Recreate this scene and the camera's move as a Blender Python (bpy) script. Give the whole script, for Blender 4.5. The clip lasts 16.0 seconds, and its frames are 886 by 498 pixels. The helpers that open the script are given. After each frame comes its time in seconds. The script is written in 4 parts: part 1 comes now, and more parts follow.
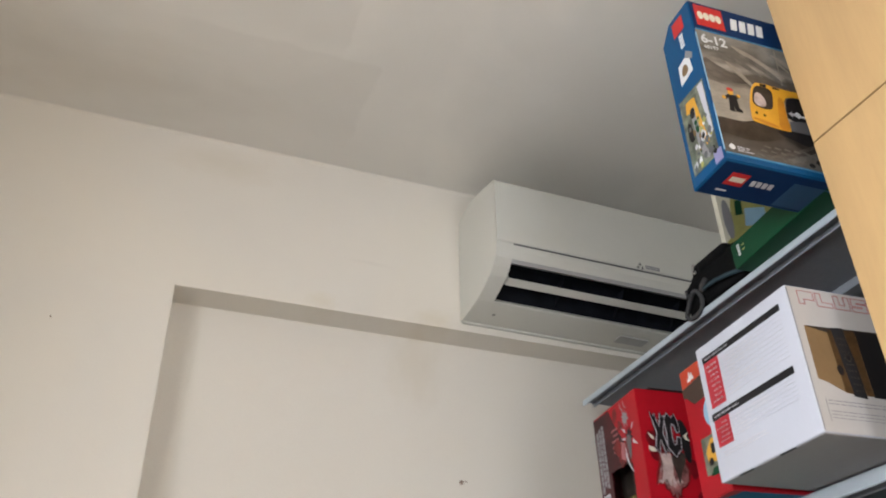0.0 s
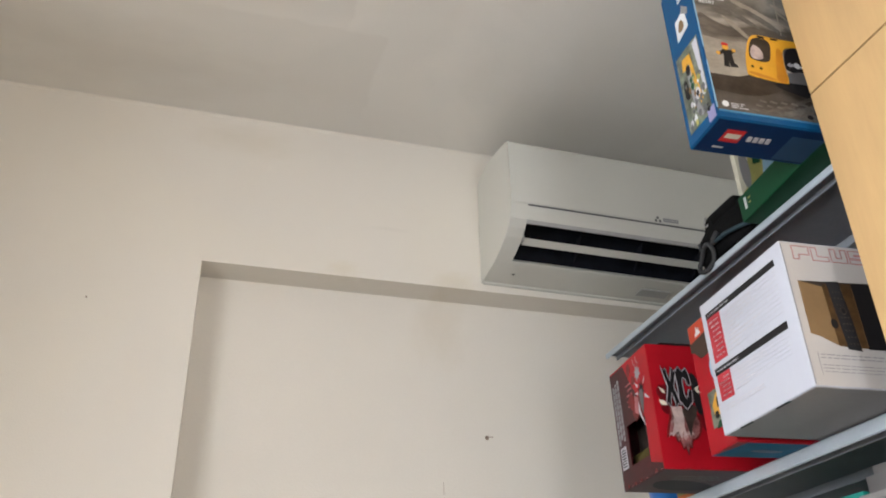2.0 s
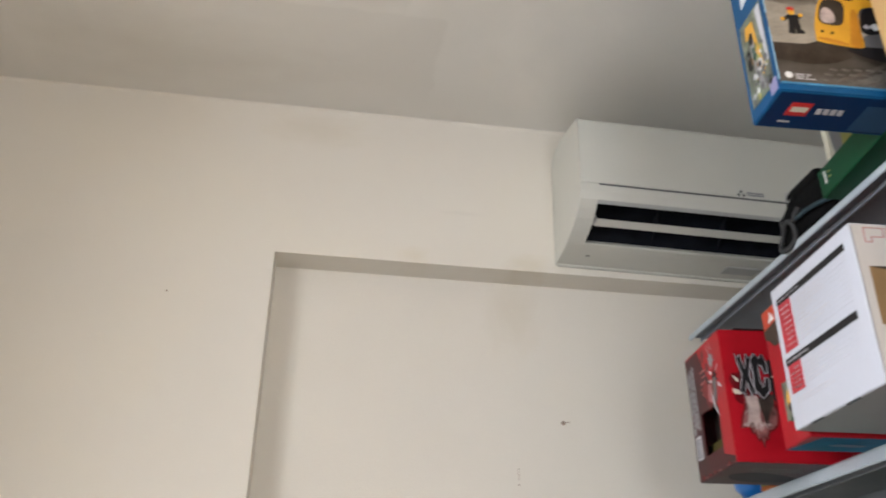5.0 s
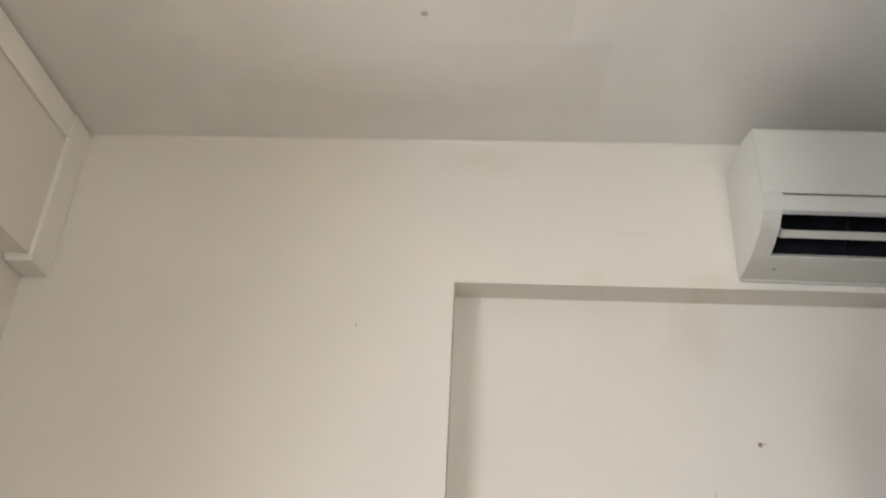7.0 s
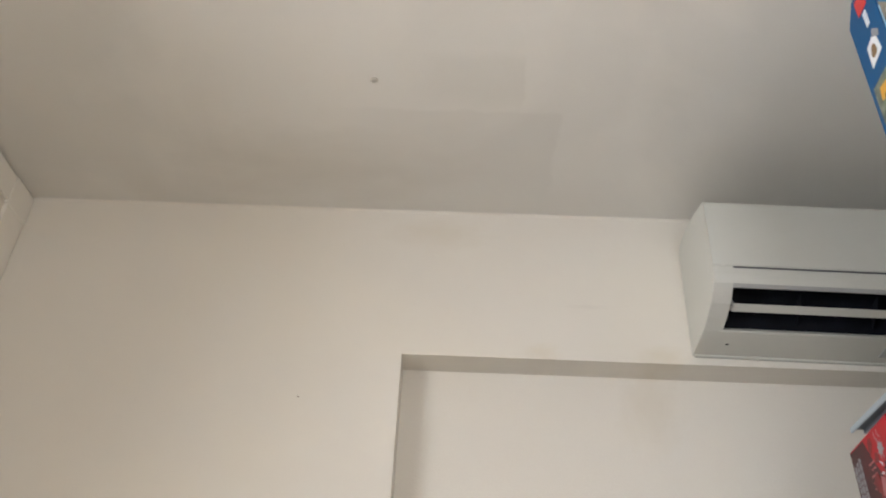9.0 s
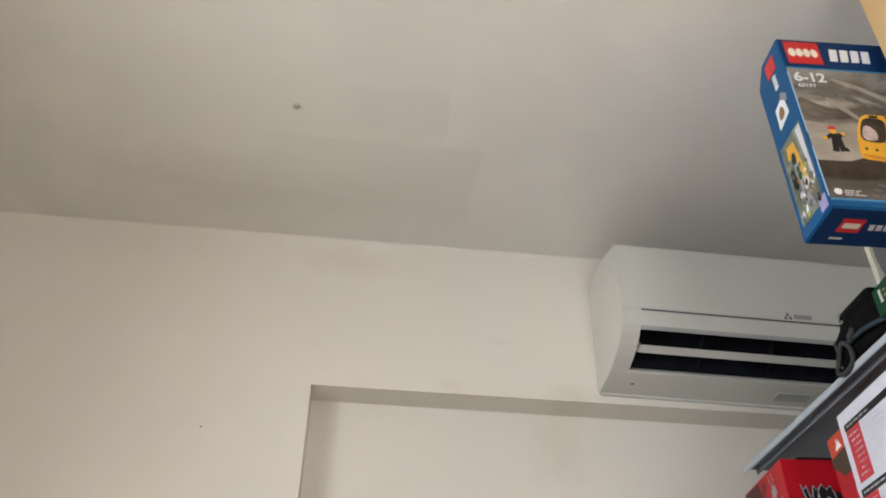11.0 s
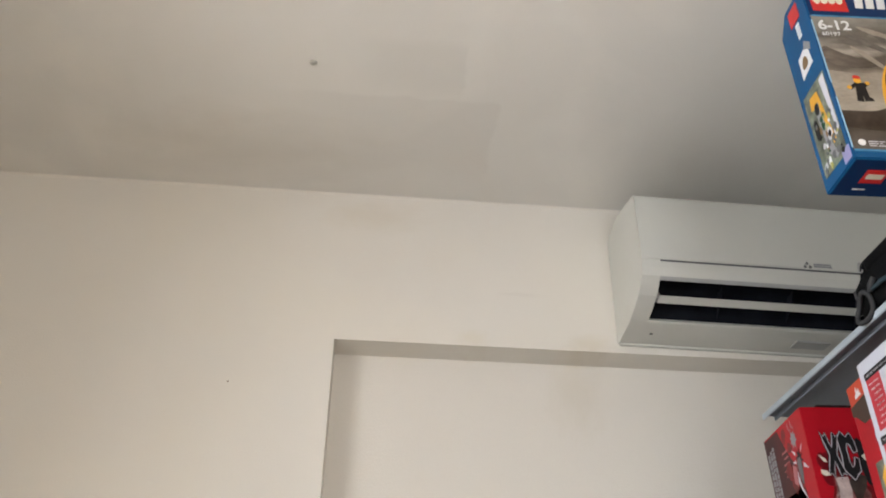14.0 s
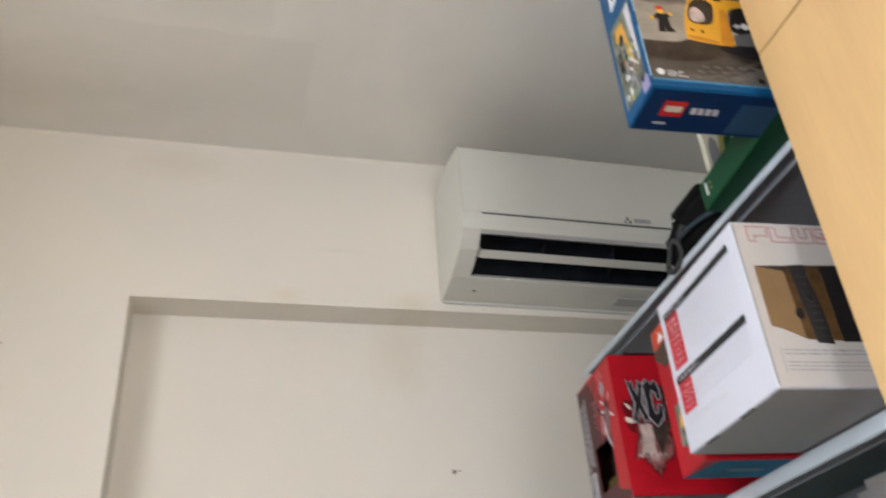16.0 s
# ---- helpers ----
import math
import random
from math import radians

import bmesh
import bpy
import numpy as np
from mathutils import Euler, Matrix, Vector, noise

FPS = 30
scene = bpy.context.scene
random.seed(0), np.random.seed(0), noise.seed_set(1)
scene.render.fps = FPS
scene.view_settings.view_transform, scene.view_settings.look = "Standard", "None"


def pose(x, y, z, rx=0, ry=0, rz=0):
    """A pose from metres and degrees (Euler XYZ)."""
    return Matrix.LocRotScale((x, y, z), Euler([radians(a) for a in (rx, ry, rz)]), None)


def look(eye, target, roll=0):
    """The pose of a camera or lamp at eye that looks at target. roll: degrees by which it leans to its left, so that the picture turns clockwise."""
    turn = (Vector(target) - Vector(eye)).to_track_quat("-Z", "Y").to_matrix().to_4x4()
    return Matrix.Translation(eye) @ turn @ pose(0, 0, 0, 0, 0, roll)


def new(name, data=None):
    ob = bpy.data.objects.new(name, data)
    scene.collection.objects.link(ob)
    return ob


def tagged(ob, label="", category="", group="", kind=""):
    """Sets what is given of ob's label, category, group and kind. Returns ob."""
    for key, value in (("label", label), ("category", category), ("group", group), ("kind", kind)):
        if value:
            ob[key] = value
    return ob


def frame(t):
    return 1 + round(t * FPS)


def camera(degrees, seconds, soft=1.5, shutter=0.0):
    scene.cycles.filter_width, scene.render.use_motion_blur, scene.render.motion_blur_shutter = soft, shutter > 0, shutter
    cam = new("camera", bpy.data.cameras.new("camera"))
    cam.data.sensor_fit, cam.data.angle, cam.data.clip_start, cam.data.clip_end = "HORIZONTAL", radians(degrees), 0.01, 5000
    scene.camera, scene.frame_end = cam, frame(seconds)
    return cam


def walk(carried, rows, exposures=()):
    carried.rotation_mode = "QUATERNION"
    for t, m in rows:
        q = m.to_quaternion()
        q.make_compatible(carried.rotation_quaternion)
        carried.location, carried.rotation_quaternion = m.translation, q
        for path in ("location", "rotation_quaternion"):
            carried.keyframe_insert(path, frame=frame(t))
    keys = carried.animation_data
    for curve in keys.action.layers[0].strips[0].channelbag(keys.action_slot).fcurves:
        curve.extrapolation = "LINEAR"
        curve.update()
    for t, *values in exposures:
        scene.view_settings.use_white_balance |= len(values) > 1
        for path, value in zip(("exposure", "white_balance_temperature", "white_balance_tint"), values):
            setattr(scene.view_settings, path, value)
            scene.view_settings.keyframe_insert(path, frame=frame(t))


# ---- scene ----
cam = camera(56.5, 16.0, soft=1.9, shutter=0.5)
PATH = [
    (0, (-0.738, -1.72, 1.238), (-0.104, -0.15, 2.303), -1.2),
    (0.5, (-0.651, -1.774, 1.297), (-0.141, -0.146, 2.341), -2.6),
    (1, (-0.651, -1.816, 1.253), (-0.121, -0.164, 2.247), -3.0),
    (1.5, (-0.655, -1.792, 1.251), (-0.104, -0.127, 2.212), -2.2),
    (2, (-0.669, -1.799, 1.247), (-0.141, -0.127, 2.208), -1.7),
    (2.5, (-0.663, -1.808, 1.248), (-0.162, -0.138, 2.229), -1.5),
    (3, (-0.65, -1.828, 1.248), (-0.166, -0.164, 2.247), -1.5),
    (3.2, (-0.631, -1.854, 1.246), (-0.148, -0.192, 2.249), -1.6),
    (5.3, (-0.535, -1.801, 1.318), (-0.399, -0.015, 2.208), 1.8),
    (5.5, (-0.521, -1.788, 1.339), (-0.456, -0.001, 2.235), 2.4),
    (6, (-0.587, -1.786, 1.281), (-0.515, 0.034, 2.108), 2.9),
    (6.5, (-0.595, -1.84, 1.26), (-0.649, -0.045, 2.141), 2.6),
    (7, (-0.616, -1.836, 1.267), (-0.724, -0.081, 2.22), 3.0),
    (7.5, (-0.61, -1.833, 1.259), (-0.757, -0.137, 2.308), 4.2),
    (8, (-0.598, -1.83, 1.271), (-0.742, -0.152, 2.349), 4.2),
    (8.5, (-0.588, -1.812, 1.275), (-0.692, -0.14, 2.367), 3.4),
    (9, (-0.566, -1.776, 1.264), (-0.607, -0.126, 2.394), 2.8),
    (9.5, (-0.538, -1.759, 1.279), (-0.468, -0.108, 2.406), 1.8),
    (9.7, (-0.55, -1.765, 1.285), (-0.399, -0.123, 2.417), 0.9),
    (11.8, (-0.614, -1.791, 1.292), (-0.43, -0.19, 2.477), 0.7),
    (12, (-0.623, -1.793, 1.288), (-0.441, -0.182, 2.458), 0.6),
    (12.5, (-0.599, -1.785, 1.308), (-0.453, -0.15, 2.45), 1.1),
    (13, (-0.611, -1.789, 1.3), (-0.46, -0.129, 2.405), 0.9),
    (13.5, (-0.614, -1.8, 1.291), (-0.455, -0.127, 2.375), 0.7),
    (14, (-0.605, -1.8, 1.297), (-0.448, -0.119, 2.368), 0.5),
    (14.5, (-0.59, -1.786, 1.295), (-0.421, -0.111, 2.374), -0.0),
    (15, (-0.563, -1.768, 1.302), (-0.349, -0.097, 2.382), -1.3),
    (15.5, (-0.526, -1.739, 1.3), (-0.21, -0.081, 2.372), -2.9),
    (16, (-0.459, -1.683, 1.284), (0.005, -0.037, 2.321), -4.5),
]
walk(cam, [(t, look(eye, target, roll)) for t, eye, target, roll in PATH], exposures=((0.0, -0.09), (0.5, -0.10), (1.0, 0.0), (1.5, -0.13), (2.0, -0.03), (3.0, -0.02), (5.5, -0.05), (6.5, -0.03), (7.5, -0.04), (8.5, -0.09), (9.5, -0.07), (12.0, -0.13), (12.5, -0.08), (13.5, -0.02), (16.0, 0.0)))

# ---------------------------------------------------------------- light
world = bpy.data.worlds.new("world")
scene.world = world
world.use_nodes = True
sky = world.node_tree.nodes.new("ShaderNodeTexSky")
sky.sky_type, sky.sun_disc = "NISHITA", False
sky.sun_elevation, sky.sun_rotation = radians(52), radians(115)
background = world.node_tree.nodes["Background"]
background.inputs["Strength"].default_value = 0.1
world.node_tree.links.new(sky.outputs["Color"], background.inputs["Color"])

sun = new("sun", bpy.data.lights.new("sun", "SUN"))
sun.data.energy, sun.data.angle, sun.data.color = 2.5, radians(0.5), (1.0, 0.95, 0.88)
sun.matrix_world = look((5, -3, 7), (0, -0.6, 0))

def daylight(name, w, h, watts, eye, target, spread):
    """Daylight through a window, as an area lamp in its opening."""
    ob = new(name, bpy.data.lights.new(name, "AREA"))
    ob.data.shape, ob.data.size, ob.data.size_y = "RECTANGLE", w, h
    ob.data.energy, ob.data.color = watts, (0.905, 0.935, 0.975)
    ob.data.spread = radians(spread)
    ob.matrix_world = look(eye, target)
    return ob


daylight("window_light_west", 1.70, 0.84, 46, (-2.045, -2.05, 1.69), (0.0, -1.7, 1.20), 128)
daylight("window_light_south", 1.06, 1.10, 27, (0.22, -3.64, 1.30), (0.0, 0.0, 1.50), 150)


# ---------------------------------------------------------------- materials
def rgb(r, g, b):
    """Linear colour from 0-255 display values."""
    return tuple((c / 255 / 12.92) if c < 10 else ((c / 255 + 0.055) / 1.055) ** 2.4 for c in (r, g, b))


def shade(name, colour, rough=0.6, vary=0.06, scale=6.0, bump=0.0, grain=120.0, metal=0.0, spots=None, coat=0.0, stretch=(1, 1, 1), spec=0.5):
    """A painted, printed or moulded surface: slow blotches and fine grain in colour, roughness and relief."""
    m = bpy.data.materials.new(name)
    m.use_nodes = True
    n, l = m.node_tree.nodes, m.node_tree.links
    p = n["Principled BSDF"]
    p.inputs["Metallic"].default_value = metal
    p.inputs["Coat Weight"].default_value = coat
    p.inputs["Specular IOR Level"].default_value = spec
    co = n.new("ShaderNodeTexCoord")
    mp = n.new("ShaderNodeMapping")
    mp.inputs["Scale"].default_value = stretch
    l.new(co.outputs["Object"], mp.inputs["Vector"])
    big = n.new("ShaderNodeTexNoise")
    big.inputs["Scale"].default_value, big.inputs["Detail"].default_value = scale, 5
    fine = n.new("ShaderNodeTexNoise")
    fine.inputs["Scale"].default_value, fine.inputs["Detail"].default_value = grain, 3
    for t in (big, fine):
        l.new(mp.outputs["Vector"], t.inputs["Vector"])
    a = n.new("ShaderNodeMix")
    a.data_type = "RGBA"
    a.inputs["A"].default_value = (*[c * (1 - vary) for c in colour], 1)
    a.inputs["B"].default_value = (*[min(1, c * (1 + vary)) for c in colour], 1)
    ramp = n.new("ShaderNodeMapRange")
    ramp.inputs["From Min"].default_value, ramp.inputs["From Max"].default_value = 0.3, 0.7
    l.new(big.outputs["Fac"], ramp.inputs["Value"])
    l.new(ramp.outputs["Result"], a.inputs["Factor"])
    b = n.new("ShaderNodeMix")
    b.data_type, b.blend_type = "RGBA", "MULTIPLY"
    b.inputs["Factor"].default_value = 1.0
    g = n.new("ShaderNodeMapRange")
    g.inputs["From Min"].default_value, g.inputs["From Max"].default_value = 0.25, 0.75
    g.inputs["To Min"].default_value, g.inputs["To Max"].default_value = 1 - vary * 0.7, 1.0
    l.new(fine.outputs["Fac"], g.inputs["Value"])
    l.new(a.outputs["Result"], b.inputs["A"])
    l.new(g.outputs["Result"], b.inputs["B"])
    out = b.outputs["Result"]
    if spots:
        tint, amount, size = spots
        s = n.new("ShaderNodeTexNoise")
        s.inputs["Scale"].default_value, s.inputs["Detail"].default_value = size, 4
        l.new(co.outputs["Object"], s.inputs["Vector"])
        k = n.new("ShaderNodeMapRange")
        k.inputs["From Min"].default_value, k.inputs["From Max"].default_value = 0.56, 0.74
        k.inputs["To Max"].default_value = amount
        l.new(s.outputs["Fac"], k.inputs["Value"])
        c = n.new("ShaderNodeMix")
        c.data_type = "RGBA"
        c.inputs["B"].default_value = (*tint, 1)
        l.new(k.outputs["Result"], c.inputs["Factor"])
        l.new(out, c.inputs["A"])
        out = c.outputs["Result"]
    l.new(out, p.inputs["Base Color"])
    r = n.new("ShaderNodeMapRange")
    r.inputs["To Min"].default_value, r.inputs["To Max"].default_value = max(0, rough - 0.08), min(1, rough + 0.08)
    l.new(big.outputs["Fac"], r.inputs["Value"])
    l.new(r.outputs["Result"], p.inputs["Roughness"])
    if bump:
        h = n.new("ShaderNodeBump")
        h.inputs["Strength"].default_value, h.inputs["Distance"].default_value = bump, 0.002
        l.new(fine.outputs["Fac"], h.inputs["Height"])
        l.new(h.outputs["Normal"], p.inputs["Normal"])
    return m


def patched_paint(name, colour, patch, amount):
    """Old emulsion paint: roller grain, slow unevenness and sharp-edged touched-up patches."""
    m = shade(name, colour, rough=0.8, vary=0.035, scale=1.6, bump=0.25, grain=260)
    n, l = m.node_tree.nodes, m.node_tree.links
    p = n["Principled BSDF"]
    old = p.inputs["Base Color"].links[0].from_socket
    co = [x for x in n if x.bl_idname == "ShaderNodeTexCoord"][0]
    v = n.new("ShaderNodeTexNoise")
    v.inputs["Scale"].default_value, v.inputs["Detail"].default_value, v.inputs["Distortion"].default_value = 1.5, 5, 0.4
    l.new(co.outputs["Object"], v.inputs["Vector"])
    k = n.new("ShaderNodeMapRange")
    k.inputs["From Min"].default_value, k.inputs["From Max"].default_value = 0.50, 0.60
    k.inputs["To Max"].default_value = amount
    l.new(v.outputs["Fac"], k.inputs["Value"])
    c = n.new("ShaderNodeMix")
    c.data_type = "RGBA"
    c.inputs["B"].default_value = (*patch, 1)
    l.new(k.outputs["Result"], c.inputs["Factor"])
    l.new(old, c.inputs["A"])
    l.new(c.outputs["Result"], p.inputs["Base Color"])
    return m


def stain(m, centre, radii, tint, amount):
    """A soft-edged stain of its own shape at one place of a surface."""
    n, l = m.node_tree.nodes, m.node_tree.links
    p = n["Principled BSDF"]
    old = p.inputs["Base Color"].links[0].from_socket
    co = [x for x in n if x.bl_idname == "ShaderNodeTexCoord"][0]
    mp = n.new("ShaderNodeMapping")
    mp.inputs["Scale"].default_value = [1 / r for r in radii]
    mp.inputs["Location"].default_value = [-c / r for c, r in zip(centre, radii)]
    l.new(co.outputs["Object"], mp.inputs["Vector"])
    wob = n.new("ShaderNodeTexNoise")
    wob.inputs["Scale"].default_value, wob.inputs["Detail"].default_value = 2.2, 5
    l.new(mp.outputs["Vector"], wob.inputs["Vector"])
    ln = n.new("ShaderNodeVectorMath")
    ln.operation = "LENGTH"
    l.new(mp.outputs["Vector"], ln.inputs[0])
    add = n.new("ShaderNodeMath")
    add.operation = "ADD"
    l.new(ln.outputs["Value"], add.inputs[0])
    l.new(wob.outputs["Fac"], add.inputs[1])
    k = n.new("ShaderNodeMapRange")
    k.inputs["From Min"].default_value, k.inputs["From Max"].default_value = 1.5, 0.75
    k.inputs["To Max"].default_value = amount
    l.new(add.outputs["Value"], k.inputs["Value"])
    c = n.new("ShaderNodeMix")
    c.data_type = "RGBA"
    c.inputs["B"].default_value = (*tint, 1)
    l.new(k.outputs["Result"], c.inputs["Factor"])
    l.new(old, c.inputs["A"])
    l.new(c.outputs["Result"], p.inputs["Base Color"])


def touch_up(m, spans, soft, tint, amount):
    """A rolled-on patch of slightly different paint: spans (x0, x1, y0, y1), and how soft each of its edges is."""
    n, l = m.node_tree.nodes, m.node_tree.links
    p = n["Principled BSDF"]
    old = p.inputs["Base Color"].links[0].from_socket
    co = [x for x in n if x.bl_idname == "ShaderNodeTexCoord"][0]
    wob = n.new("ShaderNodeTexNoise")
    wob.inputs["Scale"].default_value, wob.inputs["Detail"].default_value = 14, 4
    l.new(co.outputs["Object"], wob.inputs["Vector"])
    mv = n.new("ShaderNodeVectorMath")
    mv.operation = "MULTIPLY_ADD"
    mv.inputs[1].default_value = (0.035, 0.035, 0)
    l.new(wob.outputs["Color"], mv.inputs[0])
    l.new(co.outputs["Object"], mv.inputs[2])
    sep = n.new("ShaderNodeSeparateXYZ")
    l.new(mv.outputs["Vector"], sep.inputs[0])
    fac = None
    for k, (at, s) in enumerate(zip(spans, soft)):
        e = n.new("ShaderNodeMapRange")
        e.interpolation_type = "SMOOTHSTEP"
        at += 0.0175
        inner = at + s if k % 2 == 0 else at - s
        e.inputs["From Min"].default_value, e.inputs["From Max"].default_value = at, inner
        if k % 2:
            e.inputs["From Min"].default_value, e.inputs["From Max"].default_value = inner, at
            e.inputs["To Min"].default_value, e.inputs["To Max"].default_value = 1, 0
        l.new(sep.outputs["X" if k < 2 else "Y"], e.inputs["Value"])
        x = n.new("ShaderNodeMath")
        x.operation = "MULTIPLY"
        x.inputs[1].default_value = amount
        l.new(e.outputs["Result"], x.inputs[0])
        if fac:
            l.new(fac, x.inputs[1])
        fac = x.outputs["Value"]
    c = n.new("ShaderNodeMix")
    c.data_type = "RGBA"
    c.inputs["B"].default_value = (*tint, 1)
    l.new(fac, c.inputs["Factor"])
    l.new(old, c.inputs["A"])
    l.new(c.outputs["Result"], p.inputs["Base Color"])


WALL = patched_paint("cream_wall_paint", (0.705, 0.665, 0.60), (0.715, 0.665, 0.575), 0.4)
stain(WALL, (-0.09, 0.09, 2.085), (0.09, 0.3, 0.13), (0.60, 0.54, 0.44), 0.38)
stain(WALL, (-0.07, 0.0, 2.19), (0.07, 0.2, 0.035), (0.62, 0.55, 0.42), 0.4)
stain(WALL, (-0.36, 0.0, 2.19), (0.05, 0.2, 0.03), (0.62, 0.55, 0.42), 0.35)
stain(WALL, (-0.24, 0.0, 2.32), (0.07, 0.2, 0.008), (0.5, 0.46, 0.40), 0.16)
stain(WALL, (-0.62, 0.0, 2.53), (0.16, 0.2, 0.06), (0.60, 0.54, 0.44), 0.35)
CEILING = patched_paint("ceiling_paint", (0.70, 0.675, 0.63), (0.75, 0.72, 0.67), 0.8)
touch_up(CEILING, (-0.95, -0.34, -0.395, -0.06), (0.35, 0.012, 0.015, 0.12), (0.57, 0.54, 0.495), 0.30)
touch_up(CEILING, (-0.72, -0.432, -0.585, -0.36), (0.16, 0.010, 0.05, 0.10), (0.60, 0.575, 0.53), 0.38)
stain(CEILING, (-0.95, -0.18, 2.60), (0.40, 0.16, 0.5), (0.50, 0.455, 0.39), 0.3)
TRIM = shade("trunking_plastic", (0.78, 0.75, 0.69), rough=0.5, vary=0.03)
FLOOR = shade("floor_tile", (0.30, 0.29, 0.275), rough=0.35, vary=0.12, scale=3, grain=60)
GROUT = shade("grout", (0.10, 0.09, 0.08), rough=0.9)
MAPLE = shade("maple_veneer", (0.52, 0.34, 0.158), rough=0.42, vary=0.07, scale=3.4, bump=0.03, grain=34, stretch=(5, 5, 0.6))
GAPDARK = shade("gap_dark", (0.05, 0.03, 0.02), rough=0.9)
ACWHITE = shade("ac_plastic", (0.565, 0.56, 0.512), rough=0.42, vary=0.02, scale=5)
ACGREY = shade("ac_outlet_lining", (0.38, 0.38, 0.37), rough=0.5, vary=0.04)
ACDARK = shade("ac_blower_dark", (0.006, 0.007, 0.011), rough=0.6, vary=0.4, scale=20, spec=0.12)
# darker than the lip enamel: the shade under the shelves is in this colour
SHELFSHADE = shade("shelf_shade_grey", (0.225, 0.245, 0.28), rough=0.7, vary=0.12, scale=6, spec=0.2)
STEEL = shade("shelf_enamel", (0.407, 0.461, 0.515), rough=0.38, vary=0.05, scale=8, spots=((0.45, 0.45, 0.45), 0.3, 14))
CARD = shade("white_card", (0.47, 0.485, 0.55), rough=0.55, vary=0.03, scale=7, spec=0.3)
SILVERCARD = shade("silver_grey_card", (0.44, 0.423, 0.415), rough=0.5, vary=0.04, scale=9, spec=0.3)
# white card darkened for the shaded underside of the box
CARDSHADE = shade("shaded_card_grey", (0.332, 0.328, 0.349), rough=0.8, vary=0.06, spec=0.15)
KRAFT = shade("brown_card", (0.191, 0.116, 0.0498), rough=0.7, vary=0.12, scale=12)
INK = shade("black_ink", (0.012, 0.0115, 0.013), rough=0.5, vary=0.2, spec=0.2)
CHARCOAL = shade("charcoal_ink", (0.10, 0.10, 0.105), rough=0.5)
GREYINK = shade("grey_ink", (0.25, 0.245, 0.26), rough=0.6, vary=0.1)
PALEINK = shade("pale_ink", (0.50, 0.49, 0.53), rough=0.6, vary=0.05)
FAINTINK = shade("faint_ink", (0.504, 0.498, 0.538), rough=0.6, vary=0.1, spec=0.2)
REDINK = shade("red_ink", (0.39, 0.0183, 0.0332), rough=0.45, vary=0.08)
PINK = shade("pink_ink", (0.382, 0.141, 0.149), rough=0.5, vary=0.25, scale=40, spec=0.2)
REDBOX = shade("glossy_red_card", (0.365, 0.00498, 0.0133), rough=0.42, vary=0.12, scale=9, spec=0.22)
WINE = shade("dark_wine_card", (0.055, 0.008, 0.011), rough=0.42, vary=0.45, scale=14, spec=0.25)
ORANGE = shade("orange_red_card", (0.457, 0.0539, 0.0232), rough=0.45, vary=0.08, spec=0.2)
BLUE = shade("bright_blue_card", (0.004, 0.072, 0.19), rough=0.42, vary=0.08, scale=8, spec=0.2)
NAVY = shade("deep_blue_card", (0.0027, 0.0248, 0.0936), rough=0.45, vary=0.12, scale=8, spec=0.18)
SKYBLUE = shade("light_blue_print", (0.249, 0.432, 0.598), rough=0.4, vary=0.1)
RIMBLUE = shade("rim_blue_print", (0.05, 0.20, 0.36), rough=0.4, vary=0.2, scale=30, spec=0.2)
TEALBLUE = shade("blue_print", (0.00996, 0.124, 0.249), rough=0.55, vary=0.25, scale=20, spec=0.15)
YELLOW = shade("yellow_print", (0.664, 0.332, 0.0249), rough=0.35, vary=0.1, scale=12)
LILAC = shade("lilac_tape", (0.27, 0.25, 0.44), rough=0.3, vary=0.1)
AMBER = shade("amber_print", (0.50, 0.20, 0.016), rough=0.35, vary=0.15, scale=20)
LOGORED = shade("logo_red", (0.515, 0.0166, 0.0166), rough=0.35, vary=0.04)
TRACKGREY = shade("track_grey_print", (0.124, 0.112, 0.0996), rough=0.4, vary=0.3, scale=60, spec=0.25)
CREAMPINK = shade("pale_pink_print", (0.498, 0.398, 0.373), rough=0.5, vary=0.3, scale=50, spec=0.2)
CREAM = shade("cream_print", (0.664, 0.631, 0.515), rough=0.5, vary=0.06)
WHITEINK = shade("white_ink", (0.664, 0.672, 0.689), rough=0.45, vary=0.04)
ROCK = shade("rock_print", (0.133, 0.112, 0.0954), rough=0.35, vary=0.55, scale=9, grain=45, stretch=(1, 1, 2.6), spec=0.25)
